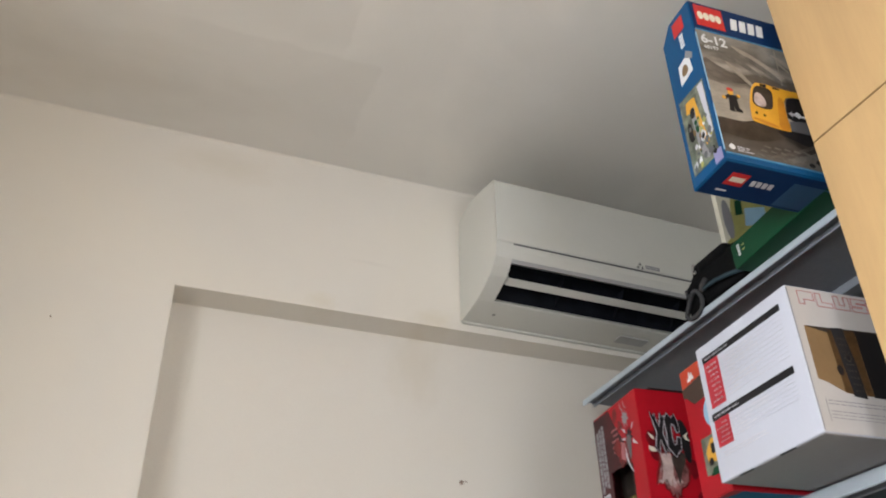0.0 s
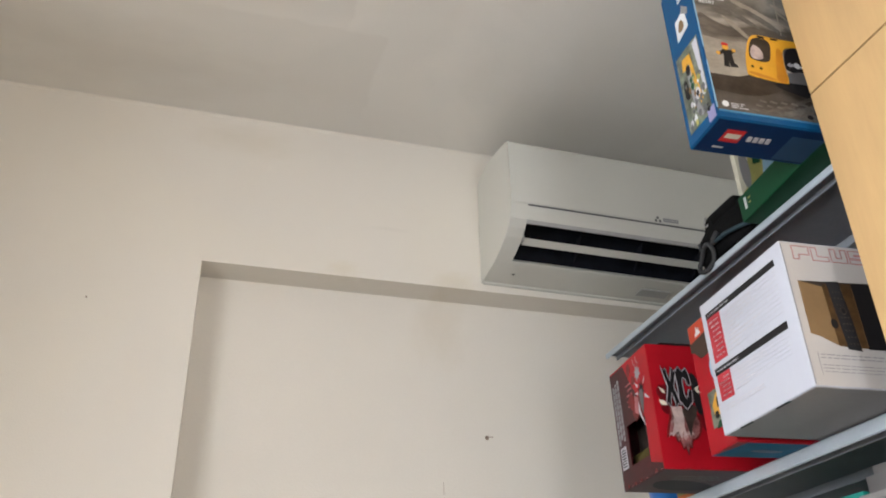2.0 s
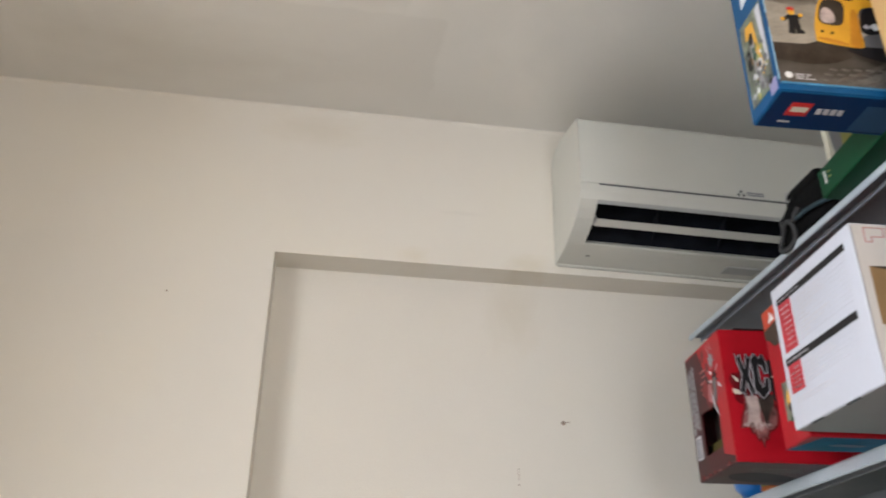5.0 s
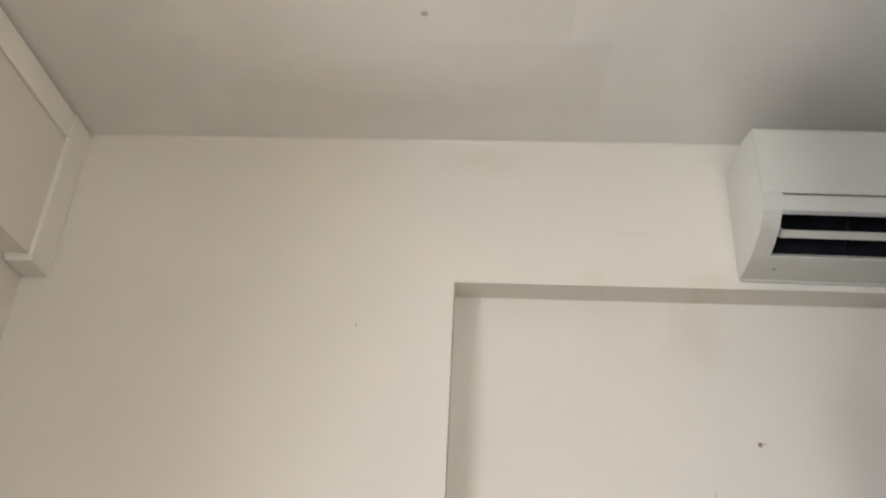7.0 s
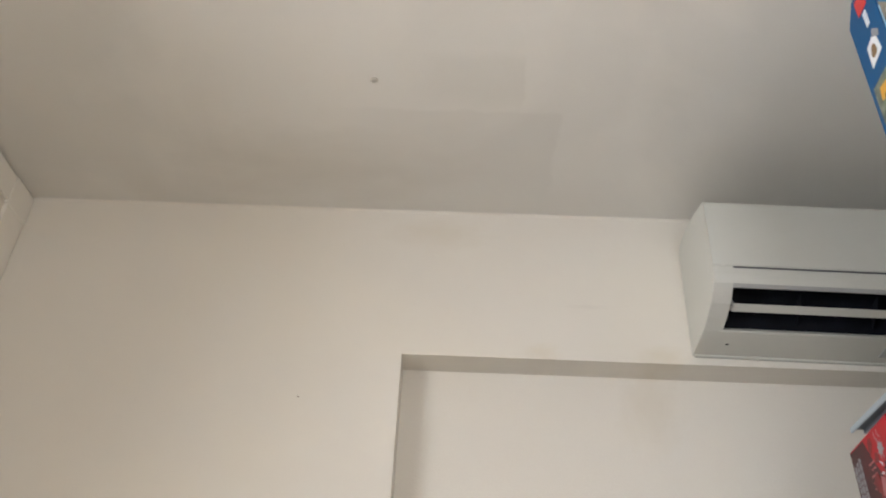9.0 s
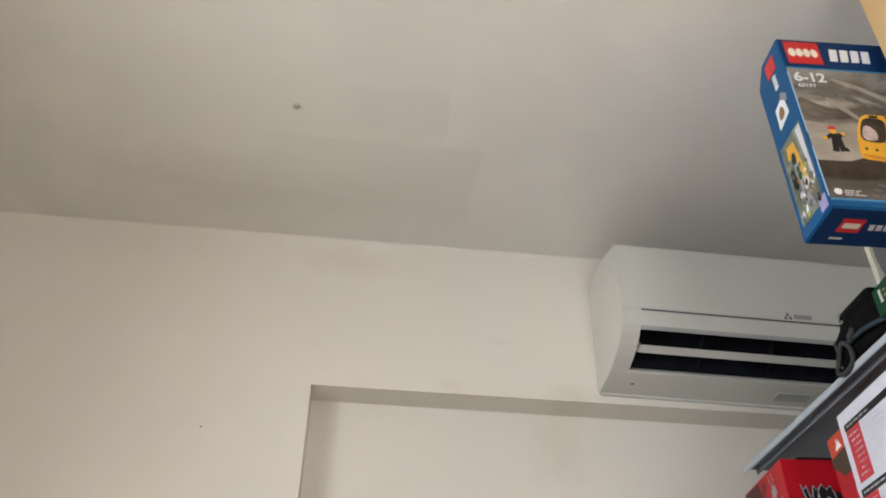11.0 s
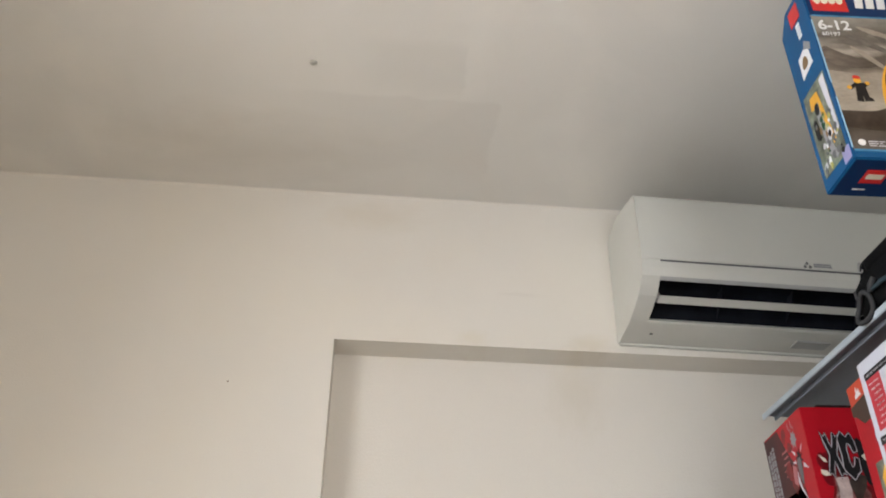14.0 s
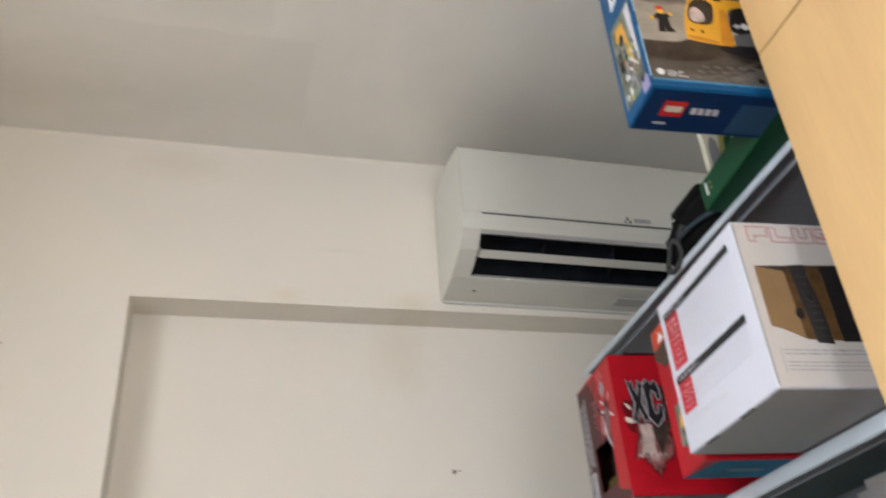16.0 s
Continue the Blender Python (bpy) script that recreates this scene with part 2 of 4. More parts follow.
def cave_print(name, stops, wobble, streak):
    """A dim cave photograph: soft bands up the picture, bent by slanting rock streaks."""
    m = shade(name, (0.5, 0.5, 0.5), rough=0.35, vary=0.22, scale=26, grain=110, spec=0.25)
    n, l = m.node_tree.nodes, m.node_tree.links
    p = n["Principled BSDF"]
    grit = p.inputs["Base Color"].links[0].from_socket
    co = [x for x in n if x.bl_idname == "ShaderNodeTexCoord"][0]
    sep = n.new("ShaderNodeSeparateXYZ")
    l.new(co.outputs["Object"], sep.inputs[0])
    mp = n.new("ShaderNodeMapping")
    mp.inputs["Rotation"].default_value = (0, radians(24), 0)
    mp.inputs["Scale"].default_value = (3.5, 1, 15)
    l.new(co.outputs["Object"], mp.inputs["Vector"])
    tex = n.new("ShaderNodeTexNoise")
    tex.inputs["Scale"].default_value, tex.inputs["Detail"].default_value, tex.inputs["Distortion"].default_value = streak, 5, 0.8
    l.new(mp.outputs["Vector"], tex.inputs["Vector"])
    off = n.new("ShaderNodeMapRange")
    off.inputs["To Min"].default_value, off.inputs["To Max"].default_value = -wobble, wobble
    l.new(tex.outputs["Fac"], off.inputs["Value"])
    add = n.new("ShaderNodeMath")
    add.operation = "ADD"
    l.new(sep.outputs["Z"], add.inputs[0])
    l.new(off.outputs["Result"], add.inputs[1])
    ramp = n.new("ShaderNodeValToRGB")
    scale = n.new("ShaderNodeMath")
    scale.operation = "DIVIDE"
    scale.inputs[1].default_value = 0.3
    l.new(add.outputs["Value"], scale.inputs[0])
    l.new(scale.outputs["Value"], ramp.inputs["Fac"])
    while len(ramp.color_ramp.elements) < len(stops):
        ramp.color_ramp.elements.new(0.5)
    for e, (at, c) in zip(ramp.color_ramp.elements, stops):
        e.position, e.color = at, (*c, 1)
    mix = n.new("ShaderNodeMix")
    mix.data_type, mix.blend_type = "RGBA", "MULTIPLY"
    mix.inputs["Factor"].default_value = 1.0
    up = n.new("ShaderNodeMix")
    up.data_type, up.blend_type = "RGBA", "ADD"
    up.inputs["Factor"].default_value = 1.0
    l.new(grit, up.inputs["A"])
    l.new(grit, up.inputs["B"])
    l.new(ramp.outputs["Color"], mix.inputs["A"])
    l.new(up.outputs["Result"], mix.inputs["B"])
    l.new(mix.outputs["Result"], p.inputs["Base Color"])
    return m


CAVE = cave_print("cave_photo_print", [(0.04, (0.10, 0.088, 0.078)), (0.16, (0.065, 0.055, 0.047)), (0.24, (0.025, 0.019, 0.015)), (0.36, (0.040, 0.030, 0.023)), (0.40, (0.40, 0.35, 0.29)),
                                      (0.50, (0.42, 0.37, 0.31)), (0.58, (0.13, 0.11, 0.092)), (0.68, (0.085, 0.072, 0.06)), (0.75, (0.30, 0.275, 0.24)), (0.84, (0.11, 0.098, 0.085)), (0.97, (0.26, 0.245, 0.22))], 0.055, 1.7)
ROCKLIGHT = shade("pale_rock_print", (0.299, 0.266, 0.224), rough=0.35, vary=0.3, scale=12, stretch=(1, 1, 2), spec=0.25)
ROCKDARK = shade("dark_rock_print", (0.0456, 0.0349, 0.0291), rough=0.35, vary=0.5, scale=25, grain=90, spec=0.25)
MIXED = shade("busy_picture_print", (0.183, 0.199, 0.149), rough=0.4, vary=0.75, scale=38, grain=90, spots=((0.10, 0.16, 0.10), 0.9, 30))
FLAME = shade("smoky_burst_print", (0.249, 0.0996, 0.0954), rough=0.4, vary=0.7, scale=48, grain=90, spots=((0.70, 0.60, 0.57), 1.0, 40), spec=0.25)
DEEPRED = shade("deep_red_print", (0.15, 0.004, 0.009), rough=0.42, vary=0.3, scale=30, spec=0.22)
HALORED = shade("dark_red_print", (0.17, 0.010, 0.012), rough=0.4, vary=0.5, scale=40, spots=((0.03, 0.008, 0.008), 0.8, 45), spec=0.25)
SMOKEBROWN = shade("shadowed_wood_print", (0.085, 0.045, 0.018), rough=0.4, vary=0.35, scale=30, spec=0.25)
STICKER = shade("blue_sticker", (0.025, 0.075, 0.165), rough=0.35, vary=0.1, spec=0.3)
KEYGREY = shade("dark_key_print", (0.02, 0.02, 0.022), rough=0.5, spec=0.2)
GREEN = shade("green_card", (0.00332, 0.0531, 0.0216), rough=0.5, vary=0.08, scale=8, spec=0.2)
MUD = shade("dark_olive_card", (0.08, 0.065, 0.02), rough=0.7, vary=0.3, spec=0.2)
OLIVE = shade("olive_print", (0.349, 0.332, 0.0996), rough=0.5, vary=0.15, scale=12)
BLACKCLOTH = shade("black_nylon", (0.0045, 0.0045, 0.005), rough=0.85, vary=0.4, scale=30, bump=0.5, grain=500, spec=0.12)
STRAP = shade("grey_webbing", (0.05, 0.05, 0.052), rough=0.8, vary=0.2, bump=0.5, grain=400, spec=0.2)
SLATEBLUE = shade("slate_webbing", (0.035, 0.06, 0.075), rough=0.8, vary=0.2, spec=0.2)
GREYPLASTIC = shade("grey_plastic", (0.224, 0.216, 0.216), rough=0.45, vary=0.04)
TEAL = shade("teal_plastic", (0.01, 0.22, 0.18), rough=0.4, vary=0.08)
TOYBLUE = shade("toy_blue_plastic", (0.01, 0.16, 0.52), rough=0.3, vary=0.04)
TOYORANGE = shade("toy_orange_plastic", (0.65, 0.16, 0.03), rough=0.3, vary=0.05)
METALRING = shade("steel_ring", (0.5, 0.5, 0.5), rough=0.3, metal=1.0)
FILLER = shade("grey_filler", (0.56, 0.53, 0.47), rough=0.9, vary=0.2, scale=60)
FILLERDARK = shade("dull_filler", (0.47, 0.44, 0.385), rough=0.9, vary=0.3, scale=80)
STAIN = shade("brown_mark", (0.33, 0.24, 0.19), rough=0.9, vary=0.5, scale=90)
FRAMEWHITE = shade("window_frame_paint", (0.75, 0.75, 0.74), rough=0.4, vary=0.03)
GLASS = bpy.data.materials.new("window_glass")
GLASS.use_nodes = True
GLASS.node_tree.nodes["Principled BSDF"].inputs["Transmission Weight"].default_value = 1.0
GLASS.node_tree.nodes["Principled BSDF"].inputs["Roughness"].default_value = 0.02


# ---------------------------------------------------------------- building blocks
def block(bm, x0, x1, y0, y1, z0, z1, bevel=0.0):
    """Adds a box to bm, its edges rounded by bevel."""
    vs = bmesh.ops.create_cube(bm, size=1)["verts"]
    for v in vs:
        v.co = ((x0 + x1) / 2 + v.co.x * (x1 - x0), (y0 + y1) / 2 + v.co.y * (y1 - y0), (z0 + z1) / 2 + v.co.z * (z1 - z0))
    if bevel:
        es = list({e for v in vs for e in v.link_edges})
        bmesh.ops.bevel(bm, geom=es, offset=bevel, segments=2, affect="EDGES", profile=0.6)
    return bm


def box(x0, x1, y0, y1, z0, z1, bevel=0.0):
    return block(bmesh.new(), x0, x1, y0, y1, z0, z1, bevel)


def sweep(points, along, a, b, bm=None):
    """A closed outline of (p, q) pairs drawn out from a to b along x, y or z."""
    bm = bm or bmesh.new()
    place = {"x": lambda s, p, q: (s, p, q), "y": lambda s, p, q: (p, s, q), "z": lambda s, p, q: (p, q, s)}[along]
    low = [bm.verts.new(place(a, p, q)) for p, q in points]
    high = [bm.verts.new(place(b, p, q)) for p, q in points]
    n = len(points)
    bm.faces.new(low), bm.faces.new(high)
    for i in range(n):
        bm.faces.new((low[i], low[(i + 1) % n], high[(i + 1) % n], high[i]))
    bmesh.ops.recalc_face_normals(bm, faces=bm.faces)
    return bm


def tube(points, r, sides=8):
    """A round cord along the points."""
    bm = bmesh.new()
    rings = []
    pts = [Vector(p) for p in points]
    for i, p in enumerate(pts):
        d = (pts[min(i + 1, len(pts) - 1)] - pts[max(i - 1, 0)]).normalized()
        s = d.cross(Vector((0.13, 0.2, 0.97))).normalized()
        u = s.cross(d)
        rings.append([bm.verts.new(p + r * (math.cos(k * 2 * math.pi / sides) * s + math.sin(k * 2 * math.pi / sides) * u)) for k in range(sides)])
    for a, b in zip(rings, rings[1:]):
        for k in range(sides):
            bm.faces.new((a[k], a[(k + 1) % sides], b[(k + 1) % sides], b[k]))
    bm.faces.new(rings[0]), bm.faces.new(rings[-1])
    bmesh.ops.recalc_face_normals(bm, faces=bm.faces)
    return bm


def obj(name, bm, material, smooth=False):
    me = bpy.data.meshes.new(name)
    bm.to_mesh(me)
    bm.free()
    me.materials.append(material)
    if smooth:
        for p in me.polygons:
            p.use_smooth = True
    return new(name, me)


def part(name, bm, material, parent, label="", smooth=False):
    ob = obj(name, bm, material, smooth)
    ob.parent = parent
    if label:
        ob["label"] = label
    return ob


def thing(name, m, label, category, group=""):
    """An Empty at the base of a thing."""
    e = new(name)
    e.matrix_world = m
    return tagged(e, label, category, group)


def structure(name, bm, material, label=""):
    return tagged(obj(name, bm, material), label, kind="structure")


LIFT = 0.0007


def on_face(face, u, v, d):
    """Local place on a box's face: front and side look out of the shelf, bottom looks down; d is the height over the face."""
    return {"front": (u, -d, v), "side": (-d, u, v), "bottom": (u, v, -d)}[face]


def print_poly(bm, face, pts, lift=LIFT):
    top = [bm.verts.new(on_face(face, u, v, lift)) for u, v in pts]
    low = [bm.verts.new(on_face(face, u, v, -0.0004)) for u, v in pts]
    n = len(pts)
    bm.faces.new(top)
    for i in range(n):
        bm.faces.new((top[i], low[i], low[(i + 1) % n], top[(i + 1) % n]))
    bmesh.ops.recalc_face_normals(bm, faces=bm.faces)
    return bm


def printed(name, parent, face, material, polys, lift=LIFT, label=""):
    """A printed area: one or several outlines on a face."""
    bm = bmesh.new()
    for pts in polys:
        print_poly(bm, face, pts, lift)
    return part(name, bm, material, parent, label)


def smooth(pts, rounds=3):
    """Rounds an outline by cutting its corners."""
    for _ in range(rounds):
        out = []
        for (a, b), (c, d) in zip(pts, pts[1:] + pts[:1]):
            out += [(0.75 * a + 0.25 * c, 0.75 * b + 0.25 * d), (0.25 * a + 0.75 * c, 0.25 * b + 0.75 * d)]
        pts = out
    return pts


def rect(u0, u1, v0, v1):
    return [(u0, v0), (u1, v0), (u1, v1), (u0, v1)]


def disc(u, v, ru, rv, n=18, a0=0.0):
    return [(u + ru * math.cos(a0 + k * 2 * math.pi / n), v + rv * math.sin(a0 + k * 2 * math.pi / n)) for k in range(n)]


def lettering(name, text, size, parent, face, u, v, material, lift=0.0012, turn=0.0, slant=0.0, squeeze=1.0, bold=0.0):
    """Words in the built-in font, as a thin mesh on a face; turn is in the face's plane."""
    cu = bpy.data.curves.new(name, "FONT")
    cu.body, cu.size, cu.shear, cu.offset, cu.extrude = text, size, slant, bold, 0.0002
    src = bpy.data.objects.new(name, cu)
    scene.collection.objects.link(src)
    dg = bpy.context.evaluated_depsgraph_get()
    me = bpy.data.meshes.new_from_object(src.evaluated_get(dg))
    bpy.data.objects.remove(src)
    c, s = math.cos(radians(turn)), math.sin(radians(turn))
    for w in me.vertices:
        x, y = w.co.x * squeeze, w.co.y
        p, q = u + (c * x - s * y) * (-1 if face == "side" else 1), v + s * x + c * y
        w.co = on_face(face, p, q, lift + w.co.z)
    me.materials.clear()
    me.materials.append(material)
    ob = new(name, me)
    ob.parent = parent
    return ob


def text_lines(name, parent, face, u0, u1, v0, v1, rows, material, seed, height=0.45, ragged=0.4, words=True, flip=False):
    """Unreadable small print: rows of short bars."""
    rnd = random.Random(seed)
    polys = []
    step = (v1 - v0) / rows
    for r in range(rows):
        v = v1 - (r + 0.5) * step
        u, end = u0, u1 - rnd.random() * ragged * (u1 - u0)
        while u < end:
            w = rnd.uniform(0.006, 0.018) if words else end - u
            e = min(u + w, end)
            p, q = (u0 + u1 - e, u0 + u1 - u) if flip else (u, e)
            polys.append(rect(p, q, v - step * height / 2, v + step * height / 2))
            u = e + 0.0025
    if not words:
        return [printed(name, parent, face, material, [pts]) for pts in polys]
    return printed(name, parent, face, material, polys)


# ---------------------------------------------------------------- the room
WEST, EAST, SOUTH, NICHE_X, NICHE_Z, NICHE_D, TOP = -1.80, 0.86, -3.6, -0.697, 2.171, 0.087, 2.60

bm = box(WEST - 0.3, NICHE_X, 0, 0.25, 0, TOP)
block(bm, NICHE_X, EAST + 0.15, 0, 0.25, NICHE_Z, TOP)
block(bm, NICHE_X, EAST + 0.15, NICHE_D, 0.25, 0, NICHE_Z)
structure("wall_north", bm, WALL, "cream painted wall with a shallow blocked-up opening")
bm = box(WEST - 0.3, WEST, SOUTH, 0, 0, 1.23)
block(bm, WEST - 0.3, WEST, SOUTH, 0, 2.15, TOP)
block(bm, WEST - 0.3, WEST, SOUTH, -2.93, 1.23, 2.15)
block(bm, WEST - 0.3, WEST, -1.17, 0, 1.23, 2.15)
structure("wall_west", bm, WALL, "cream painted wall with the window")
structure("wall_east", box(EAST, EAST + 0.15, SOUTH, 0, 0, TOP), WALL, "cream painted wall behind the shelves")
bm = box(WEST - 0.3, EAST + 0.15, SOUTH - 0.15, SOUTH, 0, 0.70)
block(bm, WEST - 0.3, EAST + 0.15, SOUTH - 0.15, SOUTH, 1.90, TOP)
block(bm, WEST - 0.3, -0.35, SOUTH - 0.15, SOUTH, 0.70, 1.90)
block(bm, 0.79, EAST + 0.15, SOUTH - 0.15, SOUTH, 0.70, 1.90)
structure("wall_south", bm, WALL, "cream painted wall with a small window")
structure("ceiling", box(WEST - 0.3, EAST + 0.15, SOUTH - 0.15, 0.25, TOP, TOP + 0.15), CEILING, "greyish white painted ceiling with touched-up patches")
floor = structure("floor", box(WEST - 0.3, EAST + 0.15, SOUTH - 0.15, 0.25, -0.12, -0.006), GROUT, "pale beige tiled floor")

# the two windows that light the room
def fit_window(name, label, a0, a1, z0, z1, place):
    """White frame with a middle post and two panes; place turns a span along the wall into a span of the plan."""
    win = tagged(new(name), label, kind="structure")
    mid = (a0 + a1) / 2
    for p, q, lo, hi in ((a0, a1, z0, z0 + 0.04), (a0, a1, z1 - 0.04, z1), (a0, a0 + 0.04, z0 + 0.04, z1 - 0.04), (a1 - 0.04, a1, z0 + 0.04, z1 - 0.04), (mid - 0.02, mid + 0.02, z0 + 0.04, z1 - 0.04)):
        part("window_frame", box(*place(p, q, 0.0, 0.025), lo, hi, 0.004), FRAMEWHITE, win)
    for p, q in ((a0 + 0.04, mid - 0.02), (mid + 0.02, a1 - 0.04)):
        pane = part("pane", box(*place(p, q, 0.010, 0.015), z0 + 0.04, z1 - 0.04), GLASS, win)
        pane.visible_shadow = False
    return win


fit_window("window_1", "white framed sliding window with clear panes", -2.93, -1.17, 1.23, 2.15, lambda p, q, d, e: (-2.1 + d, -2.1 + e, p, q))
fit_window("window_2", "small white framed window with clear panes", -0.35, 0.79, 0.70, 1.90, lambda p, q, d, e: (p, q, SOUTH - 0.148 + d, SOUTH - 0.148 + e))

# boxed-in beam over the window with white plastic trunking round it
bm = box(WEST, -1.737, SOUTH, 0, 2.172, TOP)
structure("window_beam", bm, WALL, "cream painted dropped beam over the window")
trunk = tagged(new("pipe_trunking"), "white plastic pipe trunking boxed along a beam", kind="structure")
part("horizontal_run", box(-1.736, -1.726, SOUTH, -0.102, 2.516, TOP - 0.011, 0.003), TRIM, trunk)
part("vertical_run", box(-1.80, -1.727, -0.098, -0.001, 2.166, TOP - 0.003, 0.004), TRIM, trunk)
part("corner_cover", box(-1.736, -1.7245, -0.104, -0.0005, 2.508, TOP - 0.009, 0.003), TRIM, trunk)
part("end_cap", box(-1.797, -1.729, -0.094, -0.004, 2.156, 2.168, 0.003), TRIM, trunk)

# filler bead in the corner of wall and ceiling, scratches
def bead(name, x0, x1, label, seed):
    r = random.Random(seed)
    bm = bmesh.new()
    n = 90
    rows = []
    for k in range(n + 1):
        x = x0 + (x1 - x0) * k / n
        d = 0.0035 + 0.003 * noise.noise(Vector((x * 9, seed, 0))) + r.uniform(0, 0.0008)
        rows.append([bm.verts.new((x, 0.0005, TOP - max(0.001, d) * 2.2)), bm.verts.new((x, -0.0016, TOP - max(0.001, d))), bm.verts.new((x, -0.002 - max(0.001, d) * 0.5, TOP + 0.0005))])
    for a, b in zip(rows, rows[1:]):
        for i in range(2):
            bm.faces.new((a[i], b[i], b[i + 1], a[i + 1]))
    bmesh.ops.recalc_face_normals(bm, faces=bm.faces)
    return structure(name, bm, WALL, label)


bead("trim_ceiling_corner", -1.724, 0.86, "uneven painted filler bead along the ceiling corner", 3)
wall = bpy.data.objects["wall_north"]
part("scratch", box(-0.0892, -0.0880, NICHE_D - 0.0006, NICHE_D + 0.001, 1.672, 1.700), STAIN, wall)
part("scratch", box(-0.089, -0.086, NICHE_D - 0.0006, NICHE_D + 0.001, 1.660, 1.6635), STAIN, wall)
part("chip", box(0.032, 0.042, NICHE_D - 0.0006, NICHE_D + 0.001, 1.8145, 1.8165), STAIN, wall)

# marks left on wall and ceiling
def wall_plug(m, r, label, material, core=STAIN):
    t = thing("wall_plug", m, label, "wall plug")
    bm = bmesh.new()
    bmesh.ops.create_cone(bm, cap_ends=True, segments=14, radius1=r, radius2=r * 0.7, depth=0.005)
    part("rim", bm, material, t)
    bm = bmesh.new()
    bmesh.ops.create_cone(bm, cap_ends=True, segments=10, radius1=r * 0.45, radius2=r * 0.3, depth=0.008)
    part("hole", bm, core, t)
    return t


wall_plug(pose(0.026, NICHE_D - 0.001, 1.813, 90), 0.006, "brown screw plug in the cream wall", STAIN)
wall_plug(pose(-0.769, -0.479, TOP - 0.0005, 180), 0.010, "filled grey plug hole in the painted ceiling", FILLER, FILLERDARK)
wall_plug(pose(-0.930, -0.0005, 2.050, 90), 0.0022, "tiny nail hole in the cream wall", STAIN)


# ---------------------------------------------------------------- air conditioner
ac = thing("air_conditioner", pose(0, 0, 2.194, 0, 0.7, 0), "white wall-mounted split air conditioner with open louvre", "air conditioner")
W = 0.798
lower = [(-0.001, 0.0), (-0.048, 0.003), (-0.085, 0.0065)]
mouth = [(-0.108, 0.010), (-0.150, 0.022), (-0.187, 0.037), (-0.208, 0.052), (-0.224, 0.069)]
front = [(-0.231, 0.088), (-0.233, 0.104)]
crown = [(-0.233, 0.108), (-0.2335, 0.2), (-0.232, 0.283), (-0.228, 0.290), (-0.16, 0.306), (-0.083, 0.318), (-0.02, 0.311), (-0.001, 0.298)]
side = lower + mouth + front + crown
S0, S1 = 0.043, W - 0.043
# shell: end cheeks, and between them the band above and under the outlet
part("end_cheek", sweep(side, "x", 0, S0), ACWHITE, ac)
part("end_cheek", sweep(side, "x", S1, W), ACWHITE, ac)
part("upper_shell", sweep([mouth[-1], *front, *crown, (-0.001, 0.10), (-0.16, 0.115)], "x", S0, S1), ACWHITE, ac)
part("lower_shell", sweep([*lower, mouth[0], (-0.10, 0.022), (-0.001, 0.05)], "x", S0, S1), ACWHITE, ac)
part("front_panel", sweep([(-0.2345, 0.1085), (-0.2365, 0.112), (-0.237, 0.2), (-0.2355, 0.281), (-0.231, 0.289), (-0.228, 0.2895), (-0.228, 0.1085)], "x", 0.0, W), ACWHITE, ac, "flat white front panel")
part("panel_gap", box(0.045, W - 0.045, -0.2342, -0.228, 0.1038, 0.1080), CHARCOAL, ac, "dark gap under the front panel")
# outlet: lining, dark blower, vanes
part("outlet_lining", sweep([(-0.2235, 0.0695), (-0.2165, 0.0625), (-0.150, 0.104), (-0.155, 0.1140)], "x", S0, S1), ACGREY, ac, "grey upper lip of the outlet")
part("blower", sweep([(-0.150, 0.1035), (-0.100, 0.022), (-0.02, 0.06), (-0.04, 0.105)], "x", S0, S1), ACDARK, ac, "dark blower inside the outlet")
part("outlet_edge", sweep([(-0.1075, 0.0095), (-0.1125, 0.0125), (-0.101, 0.0245), (-0.099, 0.021)], "x", S0 - 0.002, S1 + 0.002), ACWHITE, ac)
part("louvre", sweep([(-0.183, 0.0405), (-0.163, 0.0325), (-0.160, 0.0340), (-0.168, 0.0385), (-0.181, 0.0430)], "x", S0 + 0.008, S1 - 0.008), ACWHITE, ac, "white horizontal louvre tilted open")
for x in (0.215, 0.388, 0.56, 0.70):
    part("guide_vane", sweep([(-0.170, 0.088), (-0.148, 0.055), (-0.108, 0.030), (-0.11, 0.08)], "x", x, x + 0.002), ACDARK, ac)
for x in (S0 + 0.003, S1 - 0.010):
    part("louvre_hinge", box(x, x + 0.007, -0.180, -0.160, 0.036, 0.052, 0.002), ACGREY, ac)
part("rear_plate", box(0.004, W - 0.004, -0.010, 0.0, -0.004, 0.02, 0.0015), ACWHITE, ac, "mounting plate edge")
# maker's mark as plain shapes, rating label underneath
bm = bmesh.new()
for a, b in ((0.398, 0.118), (0.392, 0.109), (0.404, 0.109)):
    pts = [(a, b + 0.0065), (a + 0.0045, b), (a, b - 0.0045), (a - 0.0045, b)]
    vs = [bm.verts.new((p, -0.2376, q + 0.004)) for p, q in pts]
    bm.faces.new(vs)
part("badge", bm, CHARCOAL, ac, "small dark badge")
bm = bmesh.new()
for z in (0.1135, 0.1195):
    block(bm, 0.414, 0.457, -0.2376, -0.2368, z, z + 0.0042)
part("badge_bars", bm, GREYINK, ac)
part("rating_label", box(0.425, 0.512, -0.0735, -0.036, 0.0008, 0.0045), ACGREY, ac, "grey rating label")
part("drain_mark", box(0.062, 0.070, -0.062, -0.058, 0.0030, 0.0043), INK, ac)


